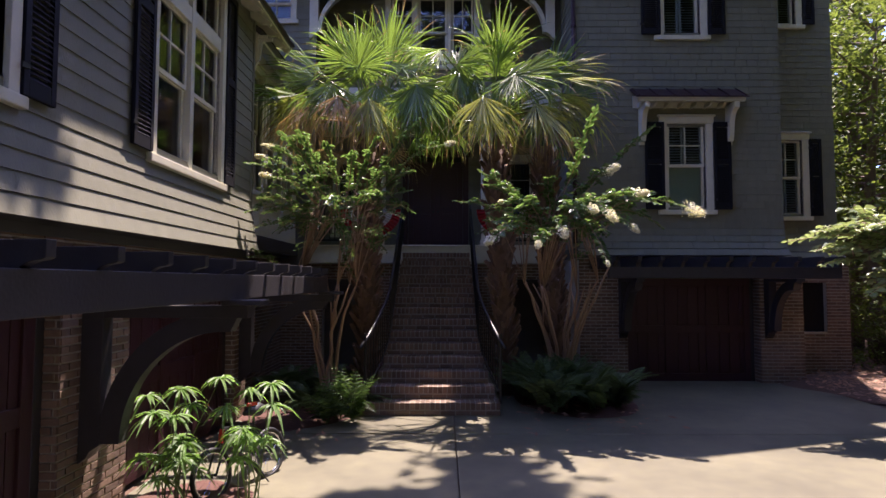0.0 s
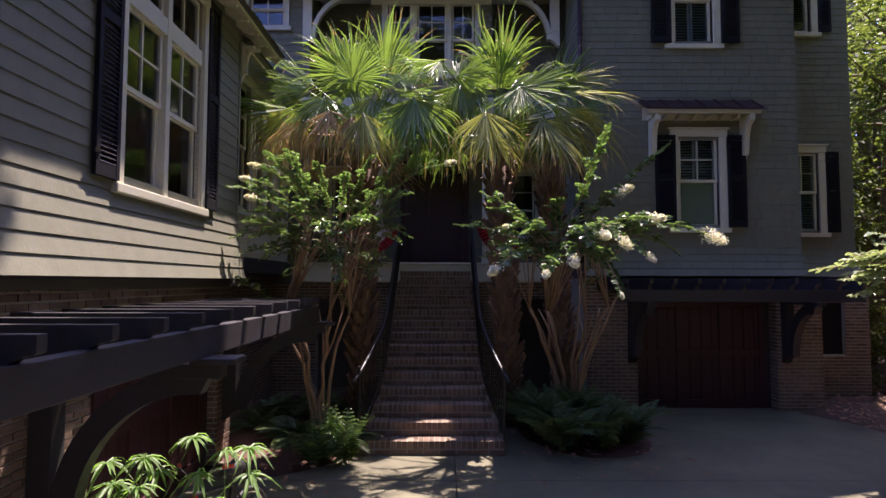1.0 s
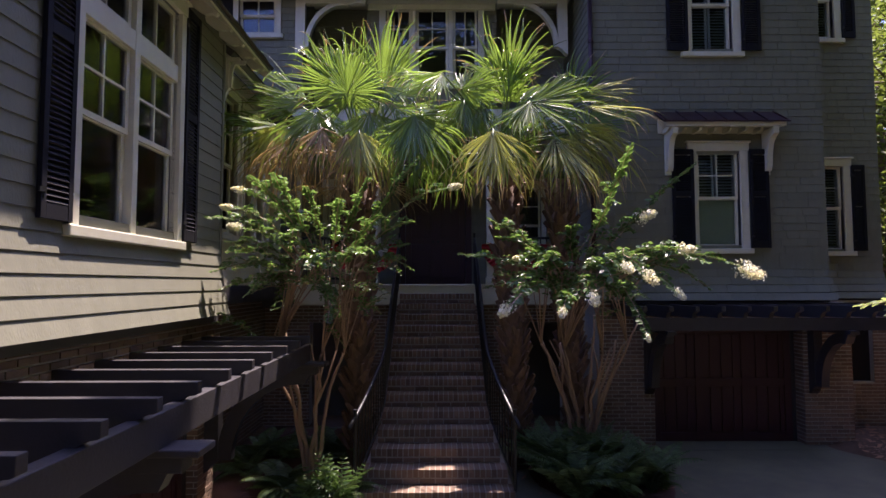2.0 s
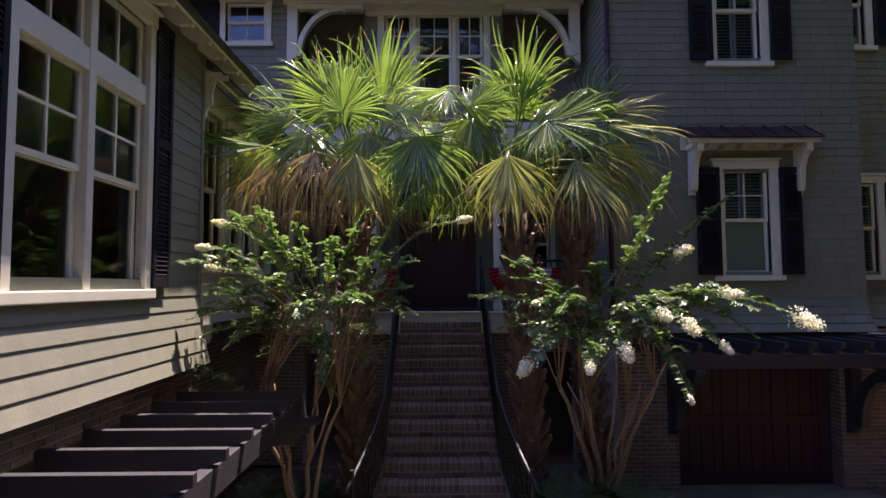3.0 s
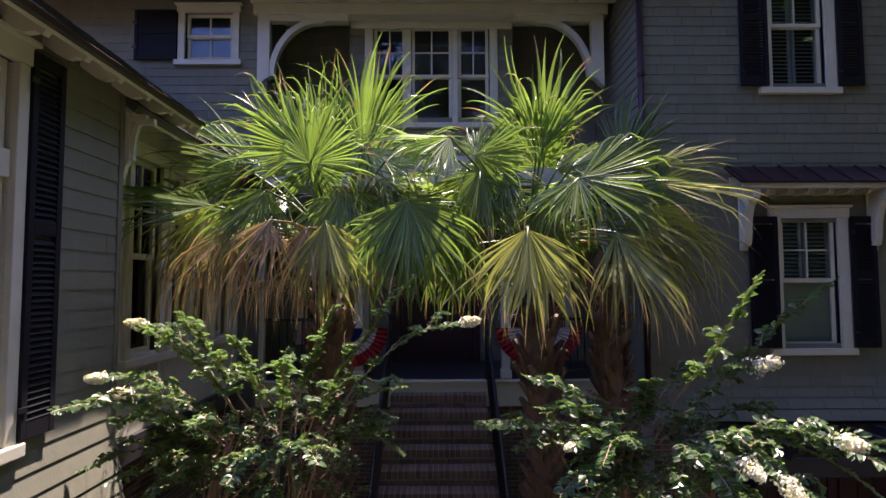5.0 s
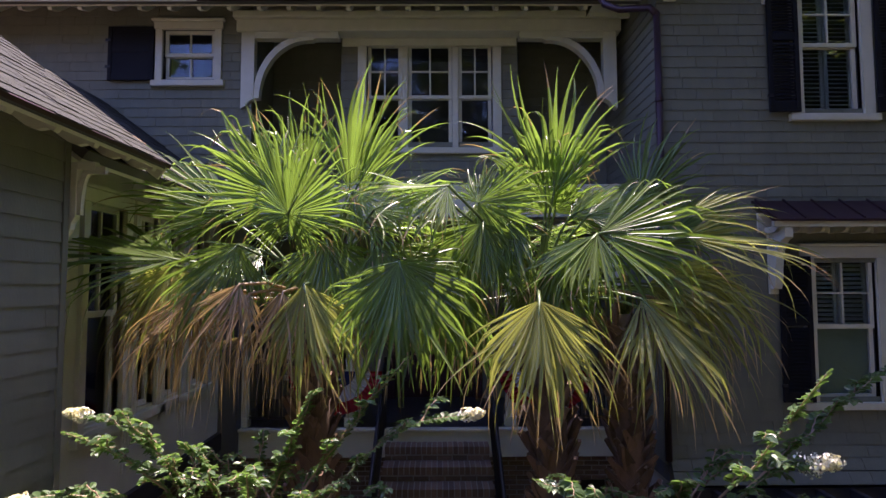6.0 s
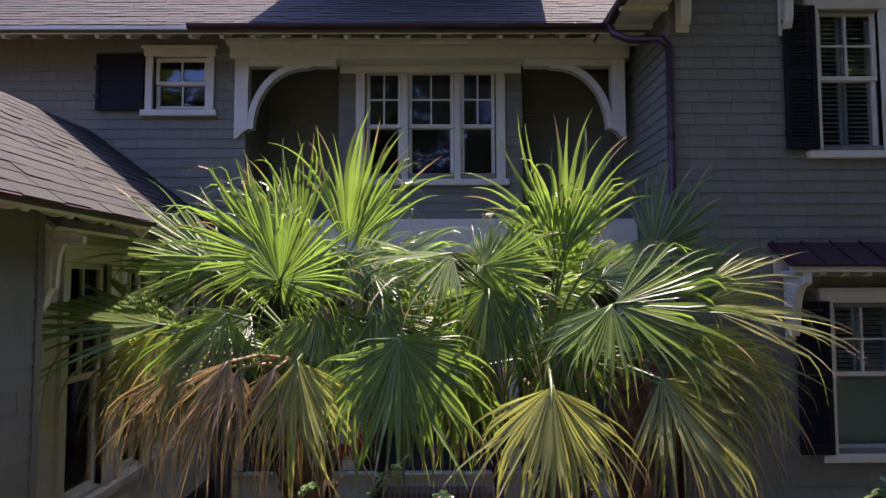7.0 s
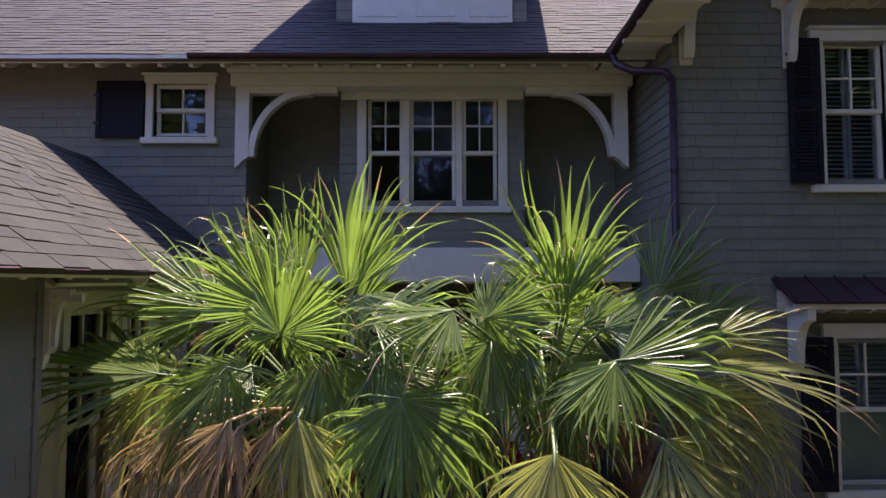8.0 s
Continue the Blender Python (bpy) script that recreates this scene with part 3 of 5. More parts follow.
for hole in (W3, W4):
    cased(on_south(12.2), hole, 1, "narrow cream sash window with slatted inner shutters", blinds=True, casing=0.14)
    shutter(on_south(12.2) @ pose(hole[1] + 0.145, -0.02, hole[2] - 0.02), 0.26, hole[3] - hole[2] + 0.04, "navy shutter beside the back window")
for hole in (PW1, PW2):
    cased(on_south(14.6), hole, 1, "cream sash window on the porch", upper=(2, 2))

# front door
fd = thing("front_door", "dark red panelled double front door with glazed lights", "door", pose(0.25, 14.6, 2.745))
for s in (-1, 1):
    leaf = part("door_leaf", Geo().box(min(0, s * 0.70), max(0, s * 0.70), 0.05, 0.10, 0.01, 2.3), REDWOOD, fd)
    for z0, z1 in ((0.15, 0.95), (1.1, 2.15)):
        part("panel", Geo().box(s * 0.35 - 0.22, s * 0.35 + 0.22, 0.035, 0.052, z0, z1), REDWOOD, leaf, bevel=0.012)
    part("knob", Geo().tube([(s * 0.06, 0.05, 1.0), (s * 0.06, 0.02, 1.0), (s * 0.06, -0.02, 1.0)], [0.012, 0.012, 0.03], 10), IRON, leaf)
    part("door_casing", Geo().box(s * 0.78 - 0.07, s * 0.78 + 0.07, -0.05, 0.1, 0, 2.42), REDWOOD, fd, bevel=0.006)
part("door_head", Geo().box(-0.9, 0.9, -0.06, 0.1, 2.42, 2.6), REDWOOD, fd, bevel=0.006)

# ---- roofs and eaves ----


def roof_field(roof, m, u0, u1, s0, s1, course, tab, seed, near=None, cut=None):
    """Shingle tabs on a sloping plane: u along the eave, the second axis up the slope."""
    rng = random.Random(seed)
    unit = Geo().box(0.006, 0.994, 0, course + 0.03, 0.0, 0.012)
    unit.v = [(x, y, z if y < 0.01 else z * 0.2) for x, y, z in unit.v]
    me = unit.mesh("roof_tab", ROOF)
    rest, count, s, row = Geo(), 0, s0, 0
    while s < s1:
        u = u0 - rng.random() * tab
        while u < u1:
            e = u + tab * rng.uniform(0.6, 1.25)
            a, b = max(u, u0), min(e, u1)
            if b - a > 0.03 and not (cut and cut(a, s)):
                q = m @ pose(a, s + rng.uniform(-0.012, 0.012), rng.uniform(0, 0.004)) @ Matrix.Diagonal((b - a, 1, rng.uniform(0.45, 1.0), 1))
                if near and near[0] < a < near[1] and near[2] < s < near[3] and count < 300:
                    count += 1
                    part("roof_tab", me, None, roof, m=q)
                else:
                    rest.add([q @ Vector(p) for p in unit.v], unit.f)
            u = e
        s += course
    tagged(part("shingle_field", rest, ROOF_J, roof), kind="stuff")


SL = math.atan(0.80)
mr = thing("main_roof", "weathered grey asphalt shingle roof of the main house", "roof", kind="structure")
m_main = pose(0, 11.62, 8.66, math.degrees(SL))
part("deck", Geo().box(-12, 6.5, 0, 7.0, -0.10, -0.004), SHEATH, mr, m=m_main)
roof_field(mr, m_main, -10, 4.6, -0.02, 4.2, 0.14, 0.30, 21, near=(-5.5, 2.6, -0.1, 1.0))
part("fascia", Geo().box(-12, -2.75, 11.60, 11.63, 8.595, 8.645), TRIM, mr, bevel=0.004)
part("soffit_boards", Geo().box(-12, 2.55, 0.02, 0.85, -0.125, -0.104), TRIM, mr, m=m_main)
for i in range(30):
    x = -9.4 + i * 0.405
    if x < 2.6:
        prof = [(0.0, 0.0), (0.78, 0.0), (0.78, -0.10), (0.16, -0.10), (0.10, -0.085), (0.05, -0.05), (0.0, -0.045)]
        g = Geo().prism([(p, q - 0.126) for p, q in prof], -0.03, 0.03)
        part("rafter_tail", g, TRIM, mr, m=m_main @ Matrix.Translation((x, 0, 0)) @ EAST @ Matrix.Diagonal((1, 1, 1, 1)), bevel=0.004)


def gutter(name, a, b, r=0.06):
    """A half-round metal gutter between two points, open above."""
    a, b = Vector(a), Vector(b)
    d = (b - a).normalized()
    side = d.cross(Vector((0, 0, 1))).normalized()
    g = Geo()
    v = []
    for p in (a, b):
        for rr in (r, r - 0.006):
            for k in range(9):
                ang = math.pi * k / 8
                v.append(p + side * (rr * math.cos(ang)) + Vector((0, 0, -rr * math.sin(ang))))
    f = []
    for k in range(8):
        f += [(k, k + 1, 18 + k + 1, 18 + k), (9 + k, 27 + k, 27 + k + 1, 9 + k + 1)]
        f += [(k, 9 + k, 10 + k, k + 1), (18 + k, 19 + k, 28 + k, 27 + k)]
    f += [(0, 18, 27, 9), (8, 17, 35, 26)]
    g.add(v, f)
    t = thing(name, "dark maroon half-round metal gutter", "gutter", group="gutters")
    part("trough", g, COPPER, t)
    n = max(2, int((b - a).length / 0.8))
    for k in range(n):
        p = a.lerp(b, (k + 0.5) / n)
        part("hanger", Geo().tube([p + side * r * 1.02, p + Vector((0, 0, -r * 1.04)), p - side * r * 1.02, p - side * r * 1.02 + Vector((0, 0, 0.03))], 0.006, 5), COPPER, t)
    for p in (a, b):
        part("end_cap", Geo().tube([p - d * 0.003, p + d * 0.003], r * 0.3, 10), COPPER, t)
    return t


gutter("gutter", (-2.9, 11.58, 8.64), (2.52, 11.58, 8.64))
gutter("gutter", (2.52, 11.56, 8.66), (2.44, 9.88, 8.66))
ds = thing("downspout", "maroon round downspout on the corner of the wing", "downspout")
part("elbow", Geo().tube([(2.5, 11.5, 8.58), (2.52, 11.42, 8.45), (2.68, 11.3, 8.32), (2.98, 11.05, 8.22), (3.03, 10.98, 8.1)], 0.045, 10), COPPER, ds, smooth=True)
part("pipe", Geo().tube([(3.03, 10.98, 8.12), (3.03, 10.97, 5.0), (3.03, 10.97, 2.7)], 0.042, 10), COPPER, ds, smooth=True)
for z in (7.0, 5.2, 3.4):
    part("strap", Geo().tube([(3.03, 10.97, z), (3.03, 10.97, z + 0.05)], 0.05, 10), COPPER, ds)

# header, upper arched brackets
solid("header_board", Geo().box(-2.58, 2.98, 12.18, 12.45, 8.44, 8.62), TRIM, "cream header board under the main eave", "beam", "structure", bevel=0.012)
solid("crown_moulding", Geo().box(-2.62, 3.0, 12.12, 12.40, 8.621, 8.72), TRIM, "cream crown moulding under the main eave", "moulding", "structure", bevel=0.02)
solid("eave_blocking", Geo().box(-2.52, 3.05, 12.42, 12.5, 8.70, 9.18), TRIM, "cream blocking between the rafters", "trim", "structure")
solid("bay_head", Geo().box(-1.1, 1.5, 12.46, 12.518, 8.34, 8.70), TRIM, "cream head trim over the bay window", "trim", "structure", bevel=0.006)


def arc_bracket(m, leg, arm, depth, thick, name, label, material=TRIM, group="", band=0.09, post=0.19):
    """A knee bracket: upright leg, curved brace and short arm with moulded ends. x is outward along the arm, z up, top at z = 0."""
    b = thing(name, label, "bracket", m, group)
    leg_out = [(0, 0), (post, 0), (post, -leg + 0.05), (post * 0.55, -leg), (post * 0.4, -leg - 0.05), (0, -leg - 0.10)]
    part("leg", Geo().prism(leg_out, -depth / 2, depth / 2), material, b, bevel=0.005)
    n = 14
    ro = Vector((arm - post, leg - 0.1))
    outer, inner = [], []
    for k in range(n + 1):
        a = math.pi / 2 * k / n
        outer.append((arm - 0.02 - (ro.x - 0.0) * math.cos(a) - 0.0, -leg + 0.06 + (ro.y) * math.sin(a)))
        inner.append((arm - 0.02 - (ro.x - band) * math.cos(a), -leg + 0.06 + (ro.y - band) * math.sin(a)))
    pts = outer + [(arm + 0.10, outer[-1][1]), (arm + 0.10, outer[-1][1] - 0.05), (arm + 0.04, inner[-1][1])] + inner[::-1]
    part("curved_brace", Geo().prism(pts, -depth / 2 + 0.01, depth / 2 - 0.01), material, b)
    part("arm", Geo().box(post + 0.001, arm + (0.42 if 0.9 < arm < 1.0 else 0.18 if arm > 0.8 else 0.03), -depth / 2, depth / 2, -0.10 if arm > 0.9 else -0.06, 0), material, b, bevel=0.006)
    return b


arc_bracket(pose(-2.51, 12.27, 8.439), 1.04, 0.98, 0.14, 0.14, "arched_bracket", "cream curved timber bracket below the header", group="upper brackets")
arc_bracket(pose(2.91, 12.27, 8.439) @ Matrix.Rotation(math.pi, 4, "Z"), 1.04, 0.98, 0.14, 0.14, "arched_bracket", "cream curved timber bracket below the header", group="upper brackets")

# dormer
dm = thing("dormer", "shingled roof dormer with white panelled front", "dormer")
part("body", Geo().box(-1.25, 1.62, 12.87, 15.5, 9.3, 11.5), SIDING_J, dm)
part("front_panel", Geo().box(-1.0, 1.40, 12.80, 12.868, 9.545, 11.3), TRIM, dm, bevel=0.006)
for x in (-0.92, -0.05, 0.75):
    part("raised_panel", Geo().box(x, x + 0.58, 12.79, 12.803, 9.70, 10.9), TRIM, dm, bevel=0.008)
for a, b in ((-1.25, -1.01), (1.41, 1.62)):
    for k in range(12):
        part("shingle", Geo().box(a, b, 12.848 - 0.004, 12.869, 9.42 + k * 0.135, 9.42 + k * 0.135 + 0.128), SIDING, dm)
part("dormer_roof", Geo().prism([(-1.75, 11.35), (0.18, 12.75), (2.12, 11.35), (2.12, 11.25), (0.18, 12.6), (-1.75, 11.25)], 12.45, 15.6), ROOF_J, dm)

# right wing roof with front eave, and its soffit
er = thing("east_roof", "grey shingle gable roof of the tall wing with cream soffit", "roof", kind="structure")
part("slope", Geo().prism([(2.46, 8.72), (5.1, 11.62), (7.74, 8.72), (7.74, 8.62), (5.1, 11.49), (2.46, 8.62)], 10.23, 17.0), ROOF_J, er)
part("rake_board", Geo().prism([(2.44, 8.60), (5.1, 11.53), (7.76, 8.60), (7.76, 8.74), (5.1, 11.68), (2.44, 8.74)], 10.2, 10.228), TRIM, er)
part("eave_return", Geo().prism([(2.46, 8.72), (3.02, 9.335), (3.02, 9.235), (2.46, 8.62)], 9.91, 10.198), ROOF_J, er)
part("soffit", Geo().box(2.47, 3.06, 9.92, 12.2, 8.625, 8.65), TRIM, er)
for i in range(5):
    part("rafter", Geo().box(2.48, 3.05, 10.0 + i * 0.5, 10.06 + i * 0.5, 8.56, 8.622), TRIM, er, bevel=0.004)
back_roof = thing("back_roof", "grey shingle roof over the set-back right end", "roof", kind="structure")
part("slope", Geo().prism([(6.9, 11.0), (8.1, 12.2), (9.4, 11.0), (9.4, 10.45), (6.9, 10.45)], 11.9, 20), ROOF_J, back_roof)


def corbel(m, name="corbel_bracket", label="cream scrolled timber corbel bracket", h=0.72, d=0.55, t=0.10, group="hood brackets"):
    """A solid scrolled bracket against a wall: outward along -y, top at z = 0."""
    b = thing(name, label, "bracket", m, group)
    prof = [(0, 0), (d, 0), (d, -0.12)]
    for k in range(9):
        a = math.pi / 2 * k / 8
        prof.append((d - 0.03 - (d - 0.17) * math.sin(a), -0.14 - (h - 0.30) * (1 - math.cos(a))))
    prof += [(0.13, -h + 0.08), (0.10, -h), (0, -h)]
    part("scroll", Geo().prism([(p, q) for p, q in prof], -t / 2, t / 2, Matrix.Rotation(radians(-90), 4, "Z")), TRIM, b, bevel=0.008)
    part("back_plate", Geo().box(-t / 2 - 0.012, t / 2 + 0.012, -0.03, 0.0, -h - 0.06, 0.0), TRIM, b, bevel=0.006)
    return b


def hood(cx, z, label):
    """A small copper-roofed window hood on two corbels."""
    h = thing("window_hood", label, "window hood", pose(cx, R_Y, z), "window hoods")
    w, d = 1.03, 0.40
    part("roof_sheet", Geo().prism([(-d - 0.04, 0.06), (-d - 0.04, 0.085), (0, 0.36), (0, 0.33)], -w - 0.05, w + 0.05, EAST @ Matrix.Rotation(math.pi, 4, "Z") @ Matrix.Diagonal((-1, -1, 1, 1))), COPPER, h)
    for i in range(7):
        x = -w + 2 * w * i / 6
        part("standing_seam", Geo().add([(x - 0.008, -d - 0.03, 0.086), (x + 0.008, -d - 0.03, 0.086), (x + 0.008, 0, 0.361), (x - 0.008, 0, 0.361),
                                         (x - 0.008, -d - 0.03, 0.111), (x + 0.008, -d - 0.03, 0.111), (x + 0.008, 0, 0.386), (x - 0.008, 0, 0.386)],
                                        [(0, 1, 5, 4), (4, 5, 6, 7), (0, 4, 7, 3), (1, 2, 6, 5)]), COPPER, h)
    part("front_beam", Geo().box(-w, w, -d, -d + 0.07, 0.0, 0.075), TRIM, h, bevel=0.006)
    for i in range(8):
        x = -w + 0.1 + (2 * w - 0.2) * i / 7
        part("rafter", Geo().prism([(0, 0.02), (d - 0.08, 0.02), (d - 0.08, -0.02), (d - 0.14, -0.05), (0, -0.05)], x - 0.022, x + 0.022, Matrix.Rotation(radians(-90), 4, "Z") @ Matrix.Diagonal((1, 1, 1, 1))), TRIM, h)
    part("ledger", Geo().box(-w, w, -0.05, -0.026, -0.04, 0.2), TRIM, h)
    for s in (-1, 1):
        corbel(pose(cx + s * (w - 0.17), R_Y - 0.028, z - 0.001), d=0.36)
    return h


hood(5.23, 5.43, "copper standing-seam hood over the lower wing window")
hood(5.28, 9.02, "copper standing-seam hood over the upper wing window")
corbel(pose(3.21, R_Y - 0.028, 9.14), h=0.80, d=0.45, t=0.13)

# side wing roof
SW_S = math.atan(0.75)
wr = thing("wing_roof", "sunlit grey asphalt shingle roof of the side wing", "roof", kind="structure")
m_wing = Matrix.Translation((-2.03, 0, 5.84)) @ EAST @ Matrix.Rotation(SW_S, 4, "X")
part("deck", Geo().box(-9, 9.08, 0, 6.2, -0.06, -0.004), SHEATH, wr, m=m_wing)
roof_field(wr, m_wing, -2, 9.10, -0.02, 4.5, 0.145, 0.32, 22, near=(5.8, 9.2, -0.1, 3.0))
part("soffit_boards", Geo().box(-9, 9.06, 0.0, 0.62, -0.085, -0.062), TRIM, wr, m=m_wing)
part("drip_edge", Geo().box(-9, 9.09, -0.03, -0.002, -0.035, 0.0), COPPER, wr, m=m_wing, bevel=0.004)
part("rake_board", Geo().box(9.082, 9.11, 0, 6.2, -0.17, -0.002), TRIM, wr, m=m_wing)
for i in range(26):
    u = -1.5 + i * 0.42
    part("rafter_tail", Geo().prism([(0.03, -0.086), (0.64, -0.086), (0.64, -0.20), (0.20, -0.20), (0.13, -0.18), (0.08, -0.13), (0.03, -0.125)], -0.03, 0.03,
                                    Matrix.Translation((u, 0, 0)) @ EAST), TRIM, wr, m=m_wing, bevel=0.004)
arc_bracket(Matrix.Translation((-2.43, 8.37, 5.70)), 0.46, 0.17, 0.06, 0.1, "eave_bracket", "small cream bracket under the wing eave", band=0.05, post=0.065)

# sunroom link between wing and main house
LK = [(9.12, 9.71, 3.52, 5.51), (9.98, 10.39, 3.52, 5.51), (10.58, 10.99, 3.52, 5.51), (11.3, 11.75, 3.52, 5.51)]
lk = thing("wall_link", "cream panelled sunroom wall linking wing and house", "wall", kind="structure")
part("wall_panel", panel_geo(8.32, 12.25, 2.74, 5.95, LK, 0.15), TRIM, lk, m=on_east(-2.76))
for y in (8.72, 9.845, 11.1):
    for k in range(3):
        part("pilaster_flute", Geo().box(-2.761, -2.735, y - 0.08 + 0.06 * k, y - 0.04 + 0.06 * k, 2.95, 5.6), TRIM, lk, bevel=0.008)
part("base_beam", Geo().box(-2.9, -2.70, 8.33, 12.25, 2.50, 2.738), PERGOLA, lk)
part("floor", Geo().box(-6, -2.9, 8.33, 12.25, 2.45, 2.6), SHEATH, lk)
part("mortar_under", Geo().box(-3.3, -3.1, 8.33, 12.7, 0, 2.45), MORTAR, lk)
bricks(lk, on_east(-3.1), 8.33, 12.46, 0, 2.45, [], 17)
for hole in LK:
    cased(on_east(-2.76), hole, 1, "tall cream sunroom window", upper=(2, 2), casing=0.09, head=0.12)
solid("dark_room_wall", Geo().add([(-5.5, 8.4, 2.7), (-5.5, 12.2, 2.7), (-5.5, 12.2, 5.9), (-5.5, 8.4, 5.9), (-2.95, 8.4, 5.9), (-2.95, 12.2, 5.9)], [(0, 1, 2, 3), (3, 2, 5, 4)]), ROOM,
      "sunroom walls, their dimness put into the colour", "wall", "structure")
lr = thing("link_roof", "shaded grey shingle roof over the sunroom link", "roof", kind="structure")
m_link = Matrix.Translation((-2.32, 0, 5.80)) @ EAST @ Matrix.Rotation(SW_S, 4, "X")
part("deck", Geo().box(8.4, 12.24, 0, 2.6, -0.08, -0.004), SHEATH, lr, m=m_link)
roof_field(lr, m_link, 8.4, 12.24, -0.02, 2.6, 0.145, 0.32, 23)
part("soffit_boards", Geo().box(8.4, 12.24, 0.0, 0.6, -0.11, -0.082), TRIM, lr, m=m_link)

# ---- pergolas ----


def ogee_rafter(length, t=0.065, h=0.19):
    """A pergola rafter with an ogee tail: x from 0 at the wall to its tip."""
    p = [(0, 0), (length, 0), (length, -0.075)]
    for k in range(7):
        a = math.pi / 2 * k / 6
        p.append((length - 0.02 - 0.12 * math.sin(a), -0.085 - (h - 0.085) * (1 - math.cos(a))))
    p.append((0, -h))
    return Geo().prism(p, -t / 2, t / 2)


pg = thing("pergola", "dark stained timber pergola over the garage doors", "pergola")
part("beam", Geo().box(-1.335, -1.235, -4, 8.2, 1.815, 2.02), PERGOLA, pg, bevel=0.006)
raft = ogee_rafter(1.285).mesh("rafter", PERGOLA)
for i in range(23):
    y = 7.90 - i * 0.525
    part("rafter", raft, None, pg, m=pose(-2.45, y, 2.14), bevel=0.004)


def knee(m, leg, arm, name="pergola_bracket", label="dark curved timber bracket carrying the pergola"):
    return arc_bracket(m, leg, arm, 0.15, 0.15, name, label, PERGOLA, "pergola brackets", band=0.17, post=0.17)


for y in (4.48, 8.08, 0.8):
    knee(pose(-2.45, y, 1.768), 1.16, 1.15)
    solid("bracket_cap", Geo().box(-1.32, -1.0, y - 0.12, y + 0.12, 1.769, 1.814), PERGOLA, "small dark timber cap on the pergola bracket", "cap", bevel=0.01)

pg2 = thing("garage_pergola", "dark stained timber pergola over the brick garage", "pergola")
part("beam", Geo().box(3.4, 7.55, 10.02, 10.12, 2.02, 2.22), PERGOLA, pg2, bevel=0.006)
part("ledger", Geo().box(3.3, 7.5, 10.86, 10.98, 2.2, 2.42), PERGOLA, pg2)
raft2 = ogee_rafter(1.1).mesh("rafter", PERGOLA)
for i in range(11):
    part("rafter", raft2, None, pg2, m=Matrix.Translation((3.5 + i * 0.4, 10.95, 2.405)) @ Matrix.Rotation(radians(-90), 4, "Z"), bevel=0.004)
for x in (3.93, 6.75):
    knee(Matrix.Translation((x, 10.985, 2.018)) @ Matrix.Rotation(radians(-90), 4, "Z"), 1.05, 0.88)

# ---- stairs ----
st = thing("stairs", "tall flight of brown brick stairs with worn mortar", "stairs", kind="structure")
NS, R, T, CX = 14, 2.75 / 15, 0.292, 0.30
rng = random.Random(31)
row_geo = Geo().box(-0.5, 0.5, 0, 0.30, 0, 0.098)
row_me = row_geo.mesh("brick", BRICK)
str_geo = Geo().box(-0.5, 0.5, -0.006, 0.09, 0, 0.056)
str_me = str_geo.mesh("brick", BRICK)
rest, single = Geo(), 0
for i in range(NS):
    y = 8.30 + i * T
    half = (1.0, 0.94, 0.87, 0.81)[i] if i < 4 else 0.78 - 0.065 * (i - 4) / 10
    z = i * R
    part("step_core", Geo().box(CX - half + 0.01, CX + half - 0.01, y + 0.009, 12.46, z, z + R - 0.006), STAIR_MORTAR, st)
    n = round(2 * half / 0.073)
    w = 2 * half / n
    for k in range(n):
        q = pose(CX - half + w * (k + 0.5), y + rng.uniform(-0.004, 0.003), z + R - 0.098 + rng.uniform(-0.002, 0.002)) @ Matrix.Diagonal((w - 0.014, 1, 1, 1))
        if single < 300:
            part("brick", row_me, None, st, m=q)
            single += 1
        else:
            rest.add([q @ Vector(p) for p in row_geo.v], row_geo.f)
    n = round(2 * half / 0.215)
    w = 2 * half / n
    for k in range(n + (i % 2)):
        a, b = max(-half, -half + w * (k - 0.5 * (i % 2))), min(half, -half + w * (k + 1 - 0.5 * (i % 2)))
        q = pose(CX + (a + b) / 2, y + 0.004 + rng.uniform(-0.004, 0.003), z + 0.008) @ Matrix.Diagonal((b - a - 0.015, 1, 1, 1))
        if single < 300:
            part("brick", str_me, None, st, m=q)
            single += 1
        else:
            rest.add([q @ Vector(p) for p in str_geo.v], str_geo.f)
tagged(part("upper_bricks", rest, BRICK_J, st), kind="stuff")


def stair_rail(s):
    """Black iron rail that follows the flight and curls outward at its foot."""
    r = thing("stair_railing", "black iron stair railing with slim balusters", "railing", group="stair railings")
    pts = []
    for i in range(15):
        f = i / 14
        half = 0.74 + 0.26 * max(0, (0.30 - f) / 0.30) ** 1.5
        pts.append((CX + s * half, 8.36 + f * 4.02, 0.183 + f * 2.57))
    rail = [(x, y, z + 0.90) for x, y, z in pts]
    rail.insert(0, (rail[0][0] + s * 0.05, rail[0][1] - 0.16, rail[0][2] - 0.09))
    part("handrail", Geo().tube(rail, 0.026, 8), IRON, r, smooth=True)
    part("bottom_rail", Geo().tube([(x, y, z + 0.12) for x, y, z in pts], 0.012, 6), IRON, r)
    for i in range(42):
        f = i / 41 * 13.999
        k = int(f)
        a, b = Vector(pts[k]), Vector(pts[min(k + 1, 14)])
        p = a.lerp(b, f - k)
        part("baluster", Geo().tube([p + Vector((0, 0, 0.11)), p + Vector((0, 0, 0.89))], 0.008, 5), IRON, r)
    for p in (pts[0], pts[14]):
        part("newel", Geo().tube([(p[0], p[1], p[2] - 0.02), (p[0], p[1], p[2] + 0.96), (p[0], p[1], p[2] + 1.0)], [0.022, 0.022, 0.03], 8), IRON, r)
    return r


stair_rail(-1), stair_rail(1)

